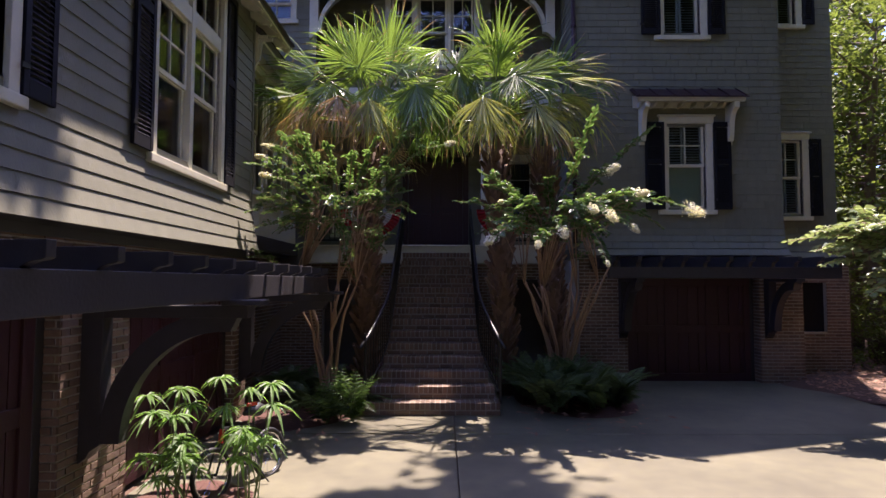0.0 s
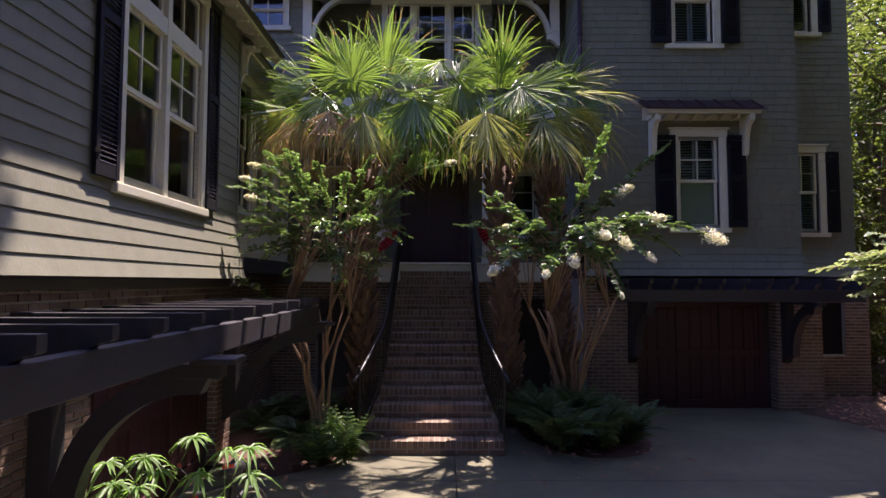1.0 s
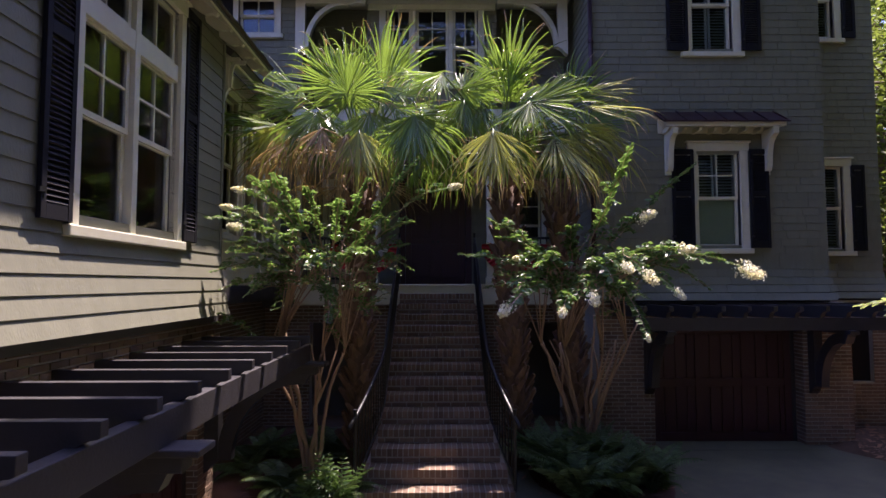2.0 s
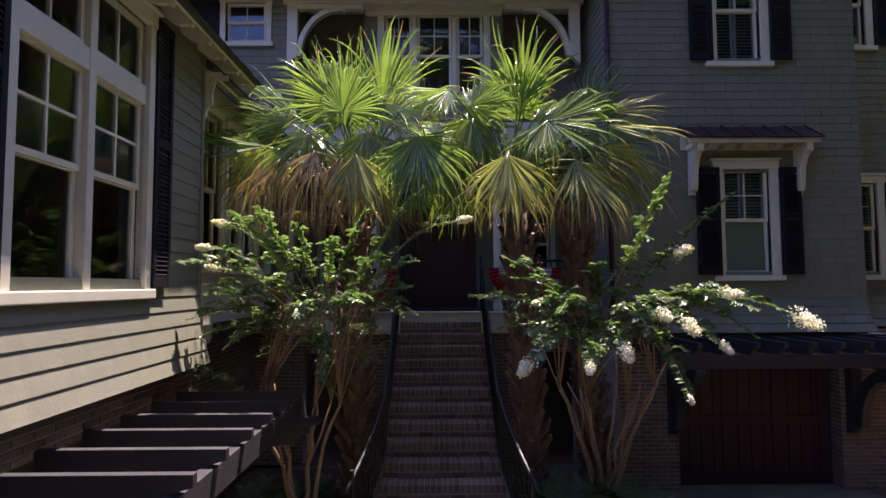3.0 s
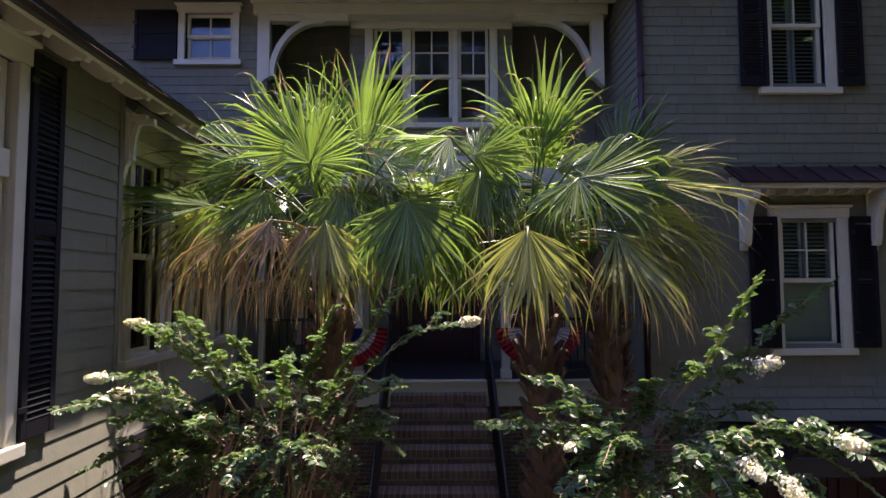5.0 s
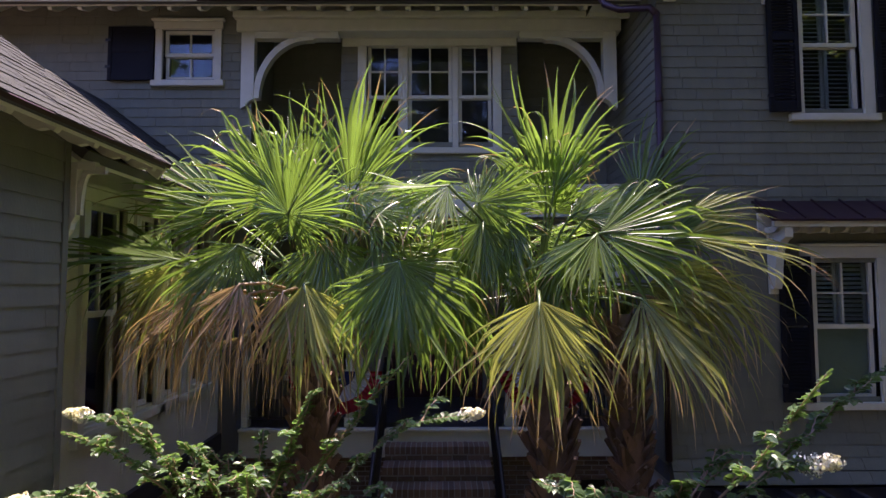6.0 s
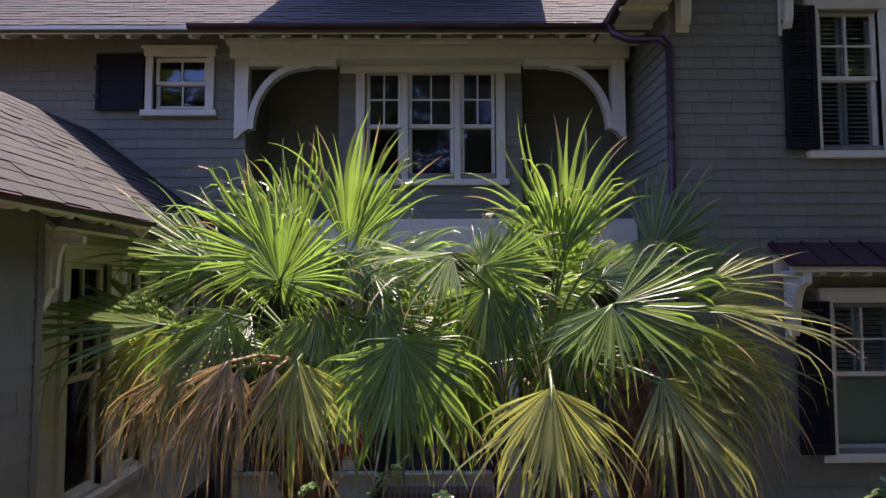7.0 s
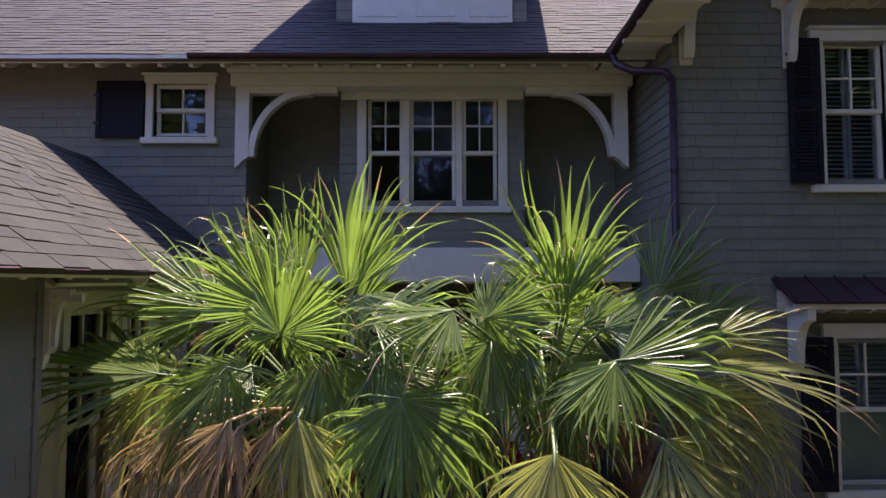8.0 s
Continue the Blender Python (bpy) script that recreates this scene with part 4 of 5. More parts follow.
# ---- porch things ----
for x in (-0.95, 1.36, -2.5, 2.92):
    c = thing("porch_column", "slim cream square porch column", "column", pose(x, 12.56, 2.744), "porch columns")
    part("shaft", Geo().box(-0.065, 0.065, -0.065, 0.065, 0.14, 2.87), TRIM, c, bevel=0.008)
    part("base", Geo().box(-0.085, 0.085, -0.085, 0.085, 0, 0.139), TRIM, c, bevel=0.008)
    part("capital", Geo().box(-0.09, 0.09, -0.08, 0.09, 2.871, 2.98), TRIM, c, bevel=0.01)
for x0, x1 in ((-2.43, -1.02), (1.43, 2.85)):
    r = thing("porch_railing", "black porch railing between the columns", "railing", pose(0, 12.56, 2.744), "porch railings")
    part("top_rail", Geo().box(x0, x1, -0.03, 0.03, 0.90, 0.95), IRON, r, bevel=0.008)
    part("bottom_rail", Geo().box(x0, x1, -0.02, 0.02, 0.10, 0.14), IRON, r)
    n = int((x1 - x0) / 0.11)
    for k in range(1, n):
        x = x0 + (x1 - x0) * k / n
        part("baluster", Geo().box(x - 0.01, x + 0.01, -0.01, 0.01, 0.141, 0.899), IRON, r)


def bunting(cx, z, y, r=0.62):
    """A pleated half-round bunting: red outer band, white middle, blue centre with a star shape."""
    b = thing("bunting", "red, white and blue pleated fan bunting on the porch rail", "bunting", pose(cx, y, z), "porch buntings")
    for name, r0, r1, material in (("blue_field", 0.0, 0.40, CLOTH_BLUE), ("white_band", 0.40, 0.72, CLOTH_WHITE), ("red_band", 0.72, 1.0, CLOTH_RED)):
        g = Geo()
        n = 48
        v = []
        for k in range(n + 1):
            a = math.pi * k / n
            for rr in (r0, r1):
                pl = (0.025 if k % 2 else -0.025) * (0.3 + rr)
                v.append((-rr * r * math.cos(a) * 1.1, pl, -rr * r * math.sin(a)))
                v.append((-rr * r * math.cos(a) * 1.1, pl + 0.004, -rr * r * math.sin(a)))
        f = []
        for k in range(n):
            o = 4 * k
            f += [(o, o + 2, o + 6, o + 4), (o + 1, o + 5, o + 7, o + 3), (o + 2, o + 3, o + 7, o + 6), (o, o + 4, o + 5, o + 1)]
        part(name, g.add(v, f), material, b)
    star = []
    for k in range(10):
        a = math.pi / 2 + math.pi * k / 5
        rr = 0.085 if k % 2 == 0 else 0.035
        star.append((rr * math.cos(a), -0.13 + rr * math.sin(a)))
    part("star", Geo().prism(star, -0.034, -0.028), CLOTH_WHITE, b)
    return b


bunting(-1.15, 3.54, 12.46)
bunting(1.87, 3.54, 12.46)

# ---- plants ----


def fan_blade(hub, axis, normal, size, droop, seed, spread=100, dry=0.15, joined=0.34):
    """The blade of a fan palm leaf: pleated segments joined over the inner part, then free and narrow, bending over towards hanging tips.
    Returns the blade and, face by face, whether it is a withered tip."""
    rng = random.Random(seed)
    g, tips = Geo(), []
    a = axis.normalized()
    side = normal.cross(a).normalized()
    up = a.cross(side)
    n = max(14, round(2 * spread / 4.5))
    dth = radians(2 * spread / n)
    fold, wave = rng.uniform(0.2, 0.6), rng.uniform(0, 6)
    for k in range(n):
        th = radians(-spread + 2 * spread * (k + 0.5) / n + rng.gauss(0, 0.9))
        q = abs(th) / radians(spread)
        L = size * (0.42 + 0.58 * math.cos(th * 0.5) ** 2) * rng.uniform(0.76, 1.06)
        d = a * math.cos(th) + side * math.sin(th) + up * (0.07 * math.sin(3 * th + wave) + rng.gauss(0, 0.035) - fold * math.sin(th) ** 2)
        d.normalize()
        across = (side * math.cos(th) - a * math.sin(th)).normalized()
        weak = rng.random() < (0.5 if droop > 0.55 else 0.3 if droop > 0.35 else 0.14)
        sag = droop * (0.45 + 0.75 * q) * rng.uniform(0.55, 1.35)
        join = joined * rng.uniform(0.9, 1.15) * (1 - 0.25 * q)
        stiff = rng.uniform(join, join + 0.22)
        snap = rng.uniform(join + 0.04, 0.8)
        curl = across * rng.gauss(0, 0.045) + up * rng.gauss(0, 0.03)
        withered = rng.random() < dry
        v, p, last, turn = [], Vector(hub), 0.0, rng.gauss(0, 0.45)
        samples = [0.02, join * 0.5, join] + [join + (1 - join) * f for f in (0.16, 0.32, 0.48, 0.62, 0.76, 0.89, 1.0)]
        for s in samples:
            p = p + d * (L * (s - last))
            half = math.tan(dth / 2)
            w = L * s * half * 1.03 if s <= join else L * join * half * 1.04 * max(0.03, (1.0 - s) / (1 - join)) ** 0.8
            free = min(1.0, max(0.0, (s - join) / 0.2))
            wing = across * math.cos(turn * free) + up * math.sin(turn * free)
            lift = up * (w * 0.5)
            v += [p - wing * w + lift, p, p + wing * w + lift]
            if s >= join - 0.001:
                pull = sag * 0.62 * (s - join) / (1 - join) if s > stiff else 0.0
                if weak and s > snap:
                    pull += 0.65
                d = (d + Vector((0, 0, -pull)) + curl).normalized()
            last = s
        f = []
        for j in range(len(samples) - 1):
            o = 3 * j
            f += [(o, o + 1, o + 4, o + 3), (o + 1, o + 2, o + 5, o + 4)]
            tips += [1 if withered and j >= 6 else 0] * 2
        g.add(v, f)
    return g, tips


def palm(base, heart, fronds, back, seed, label):
    """A cabbage palm: trunk with crossed leaf boots, and fan leaves on long stalks.
    fronds: hub place, bearing of the blade (0 east, 90 up, 180 west), how far it leans to the south, size, half spread,
    tilt of its upper face (0 south, 90 up), droop and kind of leaf."""
    rng = random.Random(seed)
    base, heart = Vector(base), Vector(heart)
    t = thing("palm_tree", label, "palm tree", group="palms by the stairs")
    sway = lambda f: base.lerp(heart, f) + Vector((0.05 * math.sin(f * 3 + seed), 0, 0))
    trunk = part("trunk", Geo().tube([sway(f) for f in (0, 0.25, 0.5, 0.75, 1.0)], [0.17, 0.145, 0.14, 0.15, 0.12], 14), BOOT, t, smooth=True)
    boot = Geo().prism([(-0.06, 0), (0.06, 0), (0.045, 0.16), (0.022, 0.30), (-0.022, 0.30), (-0.045, 0.16)], -0.035, 0.0)
    boot.v = [(x, y - 0.30 * z * 0.75 + (0.02 if z < 0.01 else 0), z) for x, y, z in boot.v]
    me = boot.mesh("leaf_boot", BOOT)
    n = 210
    for k in range(n):
        q = Matrix.Translation(sway(0.03 + 0.95 * k / n)) @ Matrix.Rotation(radians(k * 137.5), 4, "Z") @ pose(
            rng.uniform(-0.01, 0.01), -0.125, 0, rng.uniform(0, 8), (32 if k % 2 else -32) + rng.uniform(-8, 8), 0) @ Matrix.Diagonal((rng.uniform(0.75, 1.1),) * 3 + (1,))
        part("leaf_boot", me, None, trunk, m=q)
    todo = [(Vector(f[:3]), *f[3:]) for f in fronds]
    # younger leaves half hidden behind the outer ones
    for h, bearing, lean, size, spread, tilt, droop, kind in [f for f in todo if f[6] > 0.4]:
        off = Vector((rng.uniform(-0.16, 0.16), rng.uniform(0.12, 0.3), rng.uniform(-0.2, 0.02)))
        todo.append((h + off, bearing + rng.uniform(-24, 24), lean, size * rng.uniform(0.8, 0.98), spread, tilt + rng.uniform(-15, 15), droop, kind))
    for k in range(back):
        az, el = -75 + 150 * (k + 0.5) / back + rng.uniform(-10, 10), rng.choice((-25, 5, 30)) + rng.uniform(-8, 8)
        r = rng.uniform(0.75, 0.95)
        h = heart + Vector((r * math.cos(radians(el)) * math.sin(radians(az)), 0.15 + r * math.cos(radians(el)) * math.cos(radians(az)), r * math.sin(radians(el)) + 0.2))
        todo.append((h, (el if az > 0 else 180 - el), -0.7, 0.85, 85, 110, 1.0, 0 if el > -20 else 2))
    for i, (h, bearing, lean, size, spread, tilt, droop, kind) in enumerate(todo):
        out = h - heart
        c, s = math.cos(radians(bearing)), math.sin(radians(bearing))
        a = Vector((c, -lean, s)).normalized()
        face = Vector((rng.uniform(-0.2, 0.2), -math.cos(radians(tilt)), math.sin(radians(tilt))))
        nrm = (face - a * face.dot(a)).normalized()
        mt = (PALM, PALM_TIP, PALM_DRY)[kind]
        g, tips = fan_blade(h, a, nrm, size, droop, seed * 100 + i, spread, (0.36, 0.75, 0.0)[kind], (0.50, 0.42, 0.22)[kind])
        blade = g.mesh("frond", mt)
        blade.materials.append(PALM_DRY)
        blade.polygons.foreach_set("material_index", tips)
        fr = part("frond", blade, None, t, label=("", "yellowing fan leaf", "dry brown hanging fan leaf")[kind])
        st0 = heart + out * 0.06 + Vector((0, 0, -0.05))
        part("stalk", Geo().tube([st0, heart.lerp(h, 0.35) + Vector((0, 0, 0.09)), heart.lerp(h, 0.7) + Vector((0, 0, 0.08)), h, h + a * size * 0.22],
                                 [0.024, 0.017, 0.013, 0.011, 0.003], 6), PETIOLE if kind < 2 else PALM_DRY, fr, smooth=True)
    return t


palm((-0.82, 9.75, 0), (-0.78, 9.45, 4.55), [
    (-0.50, 9.40, 5.66, 84, 0.05, 1.24, 42, 14, 0.2, 0), (-0.42, 9.35, 5.68, 58, 0.1, 1.05, 26, 25, 0.5, 0), (-0.44, 9.25, 5.62, 345, 0.3, 0.80, 75, 50, 0.8, 0),
    (-0.89, 8.72, 5.35, 60, 0.15, 0.86, 150, 18, 0.6, 0), (-0.94, 9.45, 5.68, 106, -0.05, 1.05, 42, 15, 0.2, 0), (-1.15, 9.3, 5.62, 128, 0.05, 0.95, 30, 25, 0.36, 0),
    (-1.02, 8.95, 5.52, 140, 0.2, 1.02, 80, 22, 0.5, 0), (-1.62, 9.50, 5.50, 150, 0.1, 1.20, 60, 45, 0.5, 0),
    (-1.95, 9.05, 5.00, 166, 0.1, 1.42, 62, 62, 0.65, 0),
    (-1.92, 8.95, 4.94, 262, 0.35, 0.90, 80, 30, 0.8, 1), (-1.98, 9.30, 4.70, 205, 0.1, 1.15, 72, 40, 2.6, 2),
    (-1.62, 8.65, 4.70, 228, 0.3, 1.00, 72, 40, 2.6, 2), (-1.16, 8.40, 4.78, 242, 0.35, 1.08, 58, 45, 2.2, 2), (-0.86, 8.50, 4.72, 262, 0.3, 1.0, 52, 40, 2.2, 2),
    (-0.70, 8.50, 4.78, 285, 0.3, 1.05, 55, 40, 1.0, 1), (0.04, 8.35, 4.94, 288, 0.35, 1.08, 100, 55, 1.5, 0),
    (-0.22, 9.00, 5.42, 20, 0.25, 0.95, 75, 55, 0.9, 0), (-0.62, 8.95, 5.16, 285, 0.4, 0.95, 80, 40, 0.9, 0),
    (-1.30, 8.75, 5.10, 230, 0.4, 1.00, 78, 45, 0.9, 0), (-0.20, 9.00, 5.10, 322, 0.4, 0.95, 80, 55, 1.0, 0),
], 9, 3, "cabbage palm with sunlit green fans and brown hanging leaves")
palm((1.62, 9.95, 0), (1.25, 9.45, 4.60), [
    (1.36, 9.15, 5.58, 90, 0.05, 1.22, 58, 14, 0.28, 0), (1.30, 9.20, 5.46, 95, 0.3, 1.00, 100, 35, 0.75, 0),
    (0.41, 8.50, 5.54, 186, 0.25, 0.88, 88, 62, 0.7, 0), (0.67, 8.88, 5.46, 15, 0.25, 0.78, 150, 20, 0.6, 0),
    (0.70, 8.80, 5.28, 268, 0.4, 0.88, 90, 45, 0.9, 0), (1.60, 8.55, 5.17, 8, 0.2, 1.06, 60, 32, 0.95, 0),
    (1.56, 8.50, 5.16, 222, 0.35, 0.80, 70, 60, 1.0, 0), (1.03, 8.05, 4.66, 262, 0.45, 1.05, 74, 46, 0.85, 1),
    (1.84, 8.35, 4.66, 312, 0.35, 1.15, 70, 60, 1.3, 1), (2.30, 8.65, 5.32, 14, 0.0, 0.90, 32, 45, 0.5, 1),
    (2.28, 8.60, 5.14, 356, 0.1, 1.14, 40, 62, 0.7, 1), (2.05, 8.75, 4.92, 338, 0.2, 1.08, 54, 55, 0.9, 1),
    (0.95, 8.95, 5.30, 215, 0.35, 0.92, 82, 50, 0.9, 0), (1.62, 9.00, 5.36, 22, 0.25, 0.84, 70, 55, 0.95, 0),
    (2.12, 8.90, 4.66, 304, 0.2, 1.15, 62, 50, 0.8, 2), (1.35, 9.05, 4.95, 275, 0.4, 0.95, 72, 45, 0.9, 0),
    (0.42, 8.65, 4.98, 250, 0.35, 0.95, 68, 50, 1.3, 0), (0.48, 8.95, 4.72, 272, 0.2, 0.95, 60, 35, 1.2, 0), (2.45, 8.85, 4.85, 318, 0.1, 1.10, 50, 50, 0.7, 1),
], 7, 5, "cabbage palm with shiny green fans and drooping yellow-tipped leaves")
palm((2.55, 10.45, 0), (2.35, 10.35, 4.45), [
    (2.42, 10.0, 5.62, 58, 0.0, 1.05, 55, 15, 0.3, 0), (2.75, 10.0, 5.3, 28, 0.1, 0.95, 60, 40, 0.6, 0), (1.95, 10.05, 5.0, 160, 0.2, 0.85, 80, 40, 0.8, 0),
], 2, 8, "smaller cabbage palm in the shade of the house wall")


def leaf_geo(g, p, d, n, L, W):
    """One folded pointed leaf from p along d."""
    s = d.cross(n).normalized()
    m1, m2 = p + d * (L * 0.35), p + d * (L * 0.72)
    up = n * (W * 0.22)
    g.add([p, m1 - s * (W / 2) + up, m1, m1 + s * (W / 2) + up, m2 - s * (W * 0.36) + up * 0.6, m2 + s * (W * 0.36) + up * 0.6, p + d * L - n * (L * 0.08)],
          [(0, 2, 1), (0, 3, 2), (1, 2, 4), (2, 3, 5), (4, 2, 6), (2, 5, 6)])


def bend(a, b, lift, n=7):
    a, b = Vector(a), Vector(b)
    return [a.lerp(b, k / n) + Vector((0, 0, lift * math.sin(math.pi * k / n))) for k in range(n + 1)]


def shoot(plant, a, b, lift, seed, leaf=0.058, flower=0.0, dense=0.031, side_shoots=3, material=LEAF, twig_r=0.009, short=0.40):
    """A leafy arching shoot: twig, neat pairs of leaves, side twigs, and a white flower head at the tip."""
    rng = random.Random(seed)
    twig, leaves = Geo(), Geo()

    def run(p, q, up, start, r):
        pts = bend(p, q, up)
        jog = [Vector((rng.uniform(-0.012, 0.012), rng.uniform(-0.012, 0.012), rng.uniform(-0.012, 0.012))) for k in range(8)]
        pts = [c + (j if 0 < k < 7 else j * 0) for k, (c, j) in enumerate(zip(pts, jog))]
        twig.tube(pts, [r * (1 - 0.75 * k / 7) + 0.001 for k in range(8)], 5)
        total = sum((u - w).length for u, w in zip(pts, pts[1:]))
        n = int(total * (1 - start) / dense)
        roll = rng.uniform(-0.35, 0.35)
        for k in range(n):
            f = start + (1 - start) * k / max(1, n - 1)
            j = min(6, int(f * 7))
            c = pts[j].lerp(pts[j + 1], f * 7 - j)
            d = (pts[j + 1] - pts[j]).normalized()
            s = d.cross(Vector((0, 0.0001, 1))).normalized()
            flat = s.cross(d)
            for sg in (-1, 1):
                if rng.random() < 0.94:
                    L = leaf * rng.uniform(0.72, 1.15) * (1.0 if f < 0.8 else 1.35 - 0.9 * (f - 0.8) / 0.2 * 0.6)
                    dd = (s * sg + d * rng.uniform(0.25, 0.5) + flat * (roll * sg + rng.uniform(-0.3, 0.22))).normalized()
                    nn = (flat + Vector((rng.uniform(-0.35, 0.35), rng.uniform(-0.35, 0.35), 0.35))).normalized()
                    leaf_geo(leaves, c, dd, nn, L, L * 0.66)
        return pts

    main = run(a, b, lift, 0.18, twig_r)
    head = (main[-1] - main[0]).normalized()
    for k in range(side_shoots):
        f = 0.18 + 0.68 * (k + rng.random() * 0.7) / side_shoots
        p = main[int(f * 7)]
        turn = Vector((-head.y, head.x, 0)) * (rng.uniform(0.5, 1.1) * (-1) ** k)
        q = p + (head * rng.uniform(0.5, 1.0) + turn + Vector((0, -0.2, rng.uniform(-0.3, 0.25)))).normalized() * rng.uniform(0.35 * short, short)
        run(p, q, 0.05, 0.1, twig_r * 0.6)
    sh = tagged(part("shoot", twig, BARK, plant), kind="stuff")
    tagged(part("leaves", leaves, material, sh), kind="stuff")
    if flower:
        g = Geo()
        d = (main[-1] - main[-2]).normalized()
        for k in range(330):
            u = rng.random() ** 0.7
            r = flower * (1 - 0.55 * u) * rng.random() ** 0.4
            w = Vector((rng.gauss(0, 1), rng.gauss(0, 1), rng.gauss(0, 1))).normalized()
            p = main[-1] + d * (flower * 1.9 * u - flower * 0.4) + w * r
            nrm = (w + Vector((rng.uniform(-.6, .6), rng.uniform(-.6, .6), rng.uniform(-.6, .6)))).normalized()
            e = nrm.orthogonal().normalized() * rng.uniform(0.010, 0.019)
            h = nrm.cross(e)
            g.add([p - e, p - h * 0.8 + nrm * 0.006, p + e, p + h * 0.8 + nrm * 0.006], [(0, 1, 2, 3)])
        tagged(part("flower_head", g, BLOSSOM, sh, "white frilly flower head"), kind="stuff")
    return sh


def myrtle(base, stems, tips, seed, label, crown_z, inner, wide, leaf, heart, reach):
    """A crape myrtle: smooth forked stems from one base, arching leafy shoots and a loose inner crown of short twigs.
    tips: end of shoot, arch, size of its flower head. heart, reach: the middle of the inner crown and its half widths."""
    rng = random.Random(seed)
    base, heart, reach = Vector(base), Vector(heart), Vector(reach)
    t = thing("crape_myrtle", label, "shrub", group="crape myrtles")
    forks = []
    for k in range(stems):
        a = 2 * math.pi * k / stems + rng.uniform(-0.3, 0.3)
        top = base + Vector((wide * math.cos(a), 0.5 * wide * math.sin(a) - 0.35, crown_z + rng.uniform(-0.3, 0.25)))
        p0 = base + Vector((0.07 * math.cos(a), 0.07 * math.sin(a), 0))
        pts = [p0.lerp(top, f) + Vector((rng.uniform(-0.035, 0.035), rng.uniform(-0.035, 0.035), 0)) * (1 if 0 < f < 1 else 0)
               - Vector((0.10 * math.cos(a), 0.10 * math.sin(a), 0)) * math.sin(math.pi * f) for f in (0, 0.15, 0.3, 0.45, 0.6, 0.75, 0.9, 1)]
        part("stem", Geo().tube(pts, [0.034, 0.030, 0.027, 0.025, 0.022, 0.02, 0.017, 0.014], 8), BARK, t, smooth=True)
        forks += [pts[-1], pts[-3]]
        if k % 2:
            q = pts[4] + Vector((0.3 * math.cos(a + 0.8), 0.3 * math.sin(a + 0.8), 0.75))
            part("branch", Geo().tube([pts[4], pts[4].lerp(q, 0.5) + Vector((0.03, 0, 0.02)), q], [0.018, 0.014, 0.010], 7), BARK, t, smooth=True)
            forks.append(q)
    for i, (x, y, z, arch, fl) in enumerate(tips):
        tip = Vector((x, y, z))
        start = min(forks, key=lambda f: (f - tip).length + rng.uniform(0, 0.25))
        # a shoot leaves the inner crown part way, so that only its outer run is leafy
        root = start.lerp(tip, 0.12) if (start - tip).length < 0.9 else heart.lerp(tip, 0.32)
        part("twig", Geo().tube([start, start.lerp(root, 0.5) + Vector((0, 0, 0.05)), root], [0.011, 0.009, 0.008], 6), BARK, t, smooth=True)
        shoot(t, root, tip, arch, seed * 50 + i, flower=fl, side_shoots=5, leaf=leaf, dense=leaf * 0.32, short=0.26)
    for i in range(inner):
        w = Vector((rng.gauss(0, 1), rng.gauss(0, 1), rng.gauss(0, 1))).normalized() * rng.random() ** 0.4
        p = heart + Vector((w.x * reach.x, w.y * reach.y, w.z * reach.z))
        f = min(forks, key=lambda f: (f - p).length)
        d = Vector((w.x * 0.8 + rng.uniform(-0.5, 0.5), w.y * 0.6 + rng.uniform(-0.6, 0.3), rng.uniform(-0.35, 0.45))).normalized()
        if i % 3 == 0:
            part("twig", Geo().tube([f, f.lerp(p, 0.5) + Vector((0, 0, 0.04)), p], [0.009, 0.007, 0.004], 5), BARK, t)
        shoot(t, p, p + d * rng.uniform(0.25, 0.5), rng.uniform(0, 0.08), seed * 50 + 500 + i, side_shoots=3, leaf=leaf * 0.9, dense=leaf * 0.5, short=0.18)
    return t


myrtle((-1.32, 8.75, 0.08), 6, [
    (-2.22, 7.95, 3.15, 0.10, 0), (-2.18, 8.1, 2.95, 0.10, 0), (-2.25, 7.9, 2.7, 0.08, 0),
    (-1.75, 7.35, 3.95, 0.10, 0), (-1.15, 7.5, 3.85, 0.10, 0), (-0.75, 7.4, 3.70, 0.10, 0), (-1.95, 7.3, 3.60, 0.14, 0.05),
    (-2.05, 6.98, 3.45, 0.16, 0), (-2.07, 8.02, 3.90, 0.18, 0.06), (0.11, 7.88, 4.28, 0.02, 0), (0.04, 7.85, 2.93, 0.16, 0), (-2.28, 7.75, 2.30, 0.12, 0),
    (0.05, 7.60, 3.48, 0.10, 0), (-2.00, 7.70, 3.42, 0.10, 0.06), (-2.10, 7.65, 3.25, 0.10, 0), (-2.25, 7.60, 2.90, 0.12, 0), (-1.55, 7.55, 4.02, 0.02, 0),
    (-0.52, 8.00, 4.05, 0.02, 0), (0.52, 7.90, 3.92, 0.20, 0.06), (-0.85, 7.30, 2.35, 0.15, 0), (-1.85, 7.55, 2.62, 0.12, 0), (-0.45, 7.10, 3.08, 0.10, 0),
    (-1.05, 7.15, 2.95, 0.12, 0), (-0.30, 7.60, 3.55, 0.06, 0), (-1.35, 7.25, 3.30, 0.08, 0), (0.00, 7.70, 3.22, 0.08, 0),
], 4, "crape myrtle with slender tan stems and arching leafy shoots", 2.05, 52, 0.48, 0.060, (-1.0, 8.2, 2.85), (0.72, 0.5, 0.60))
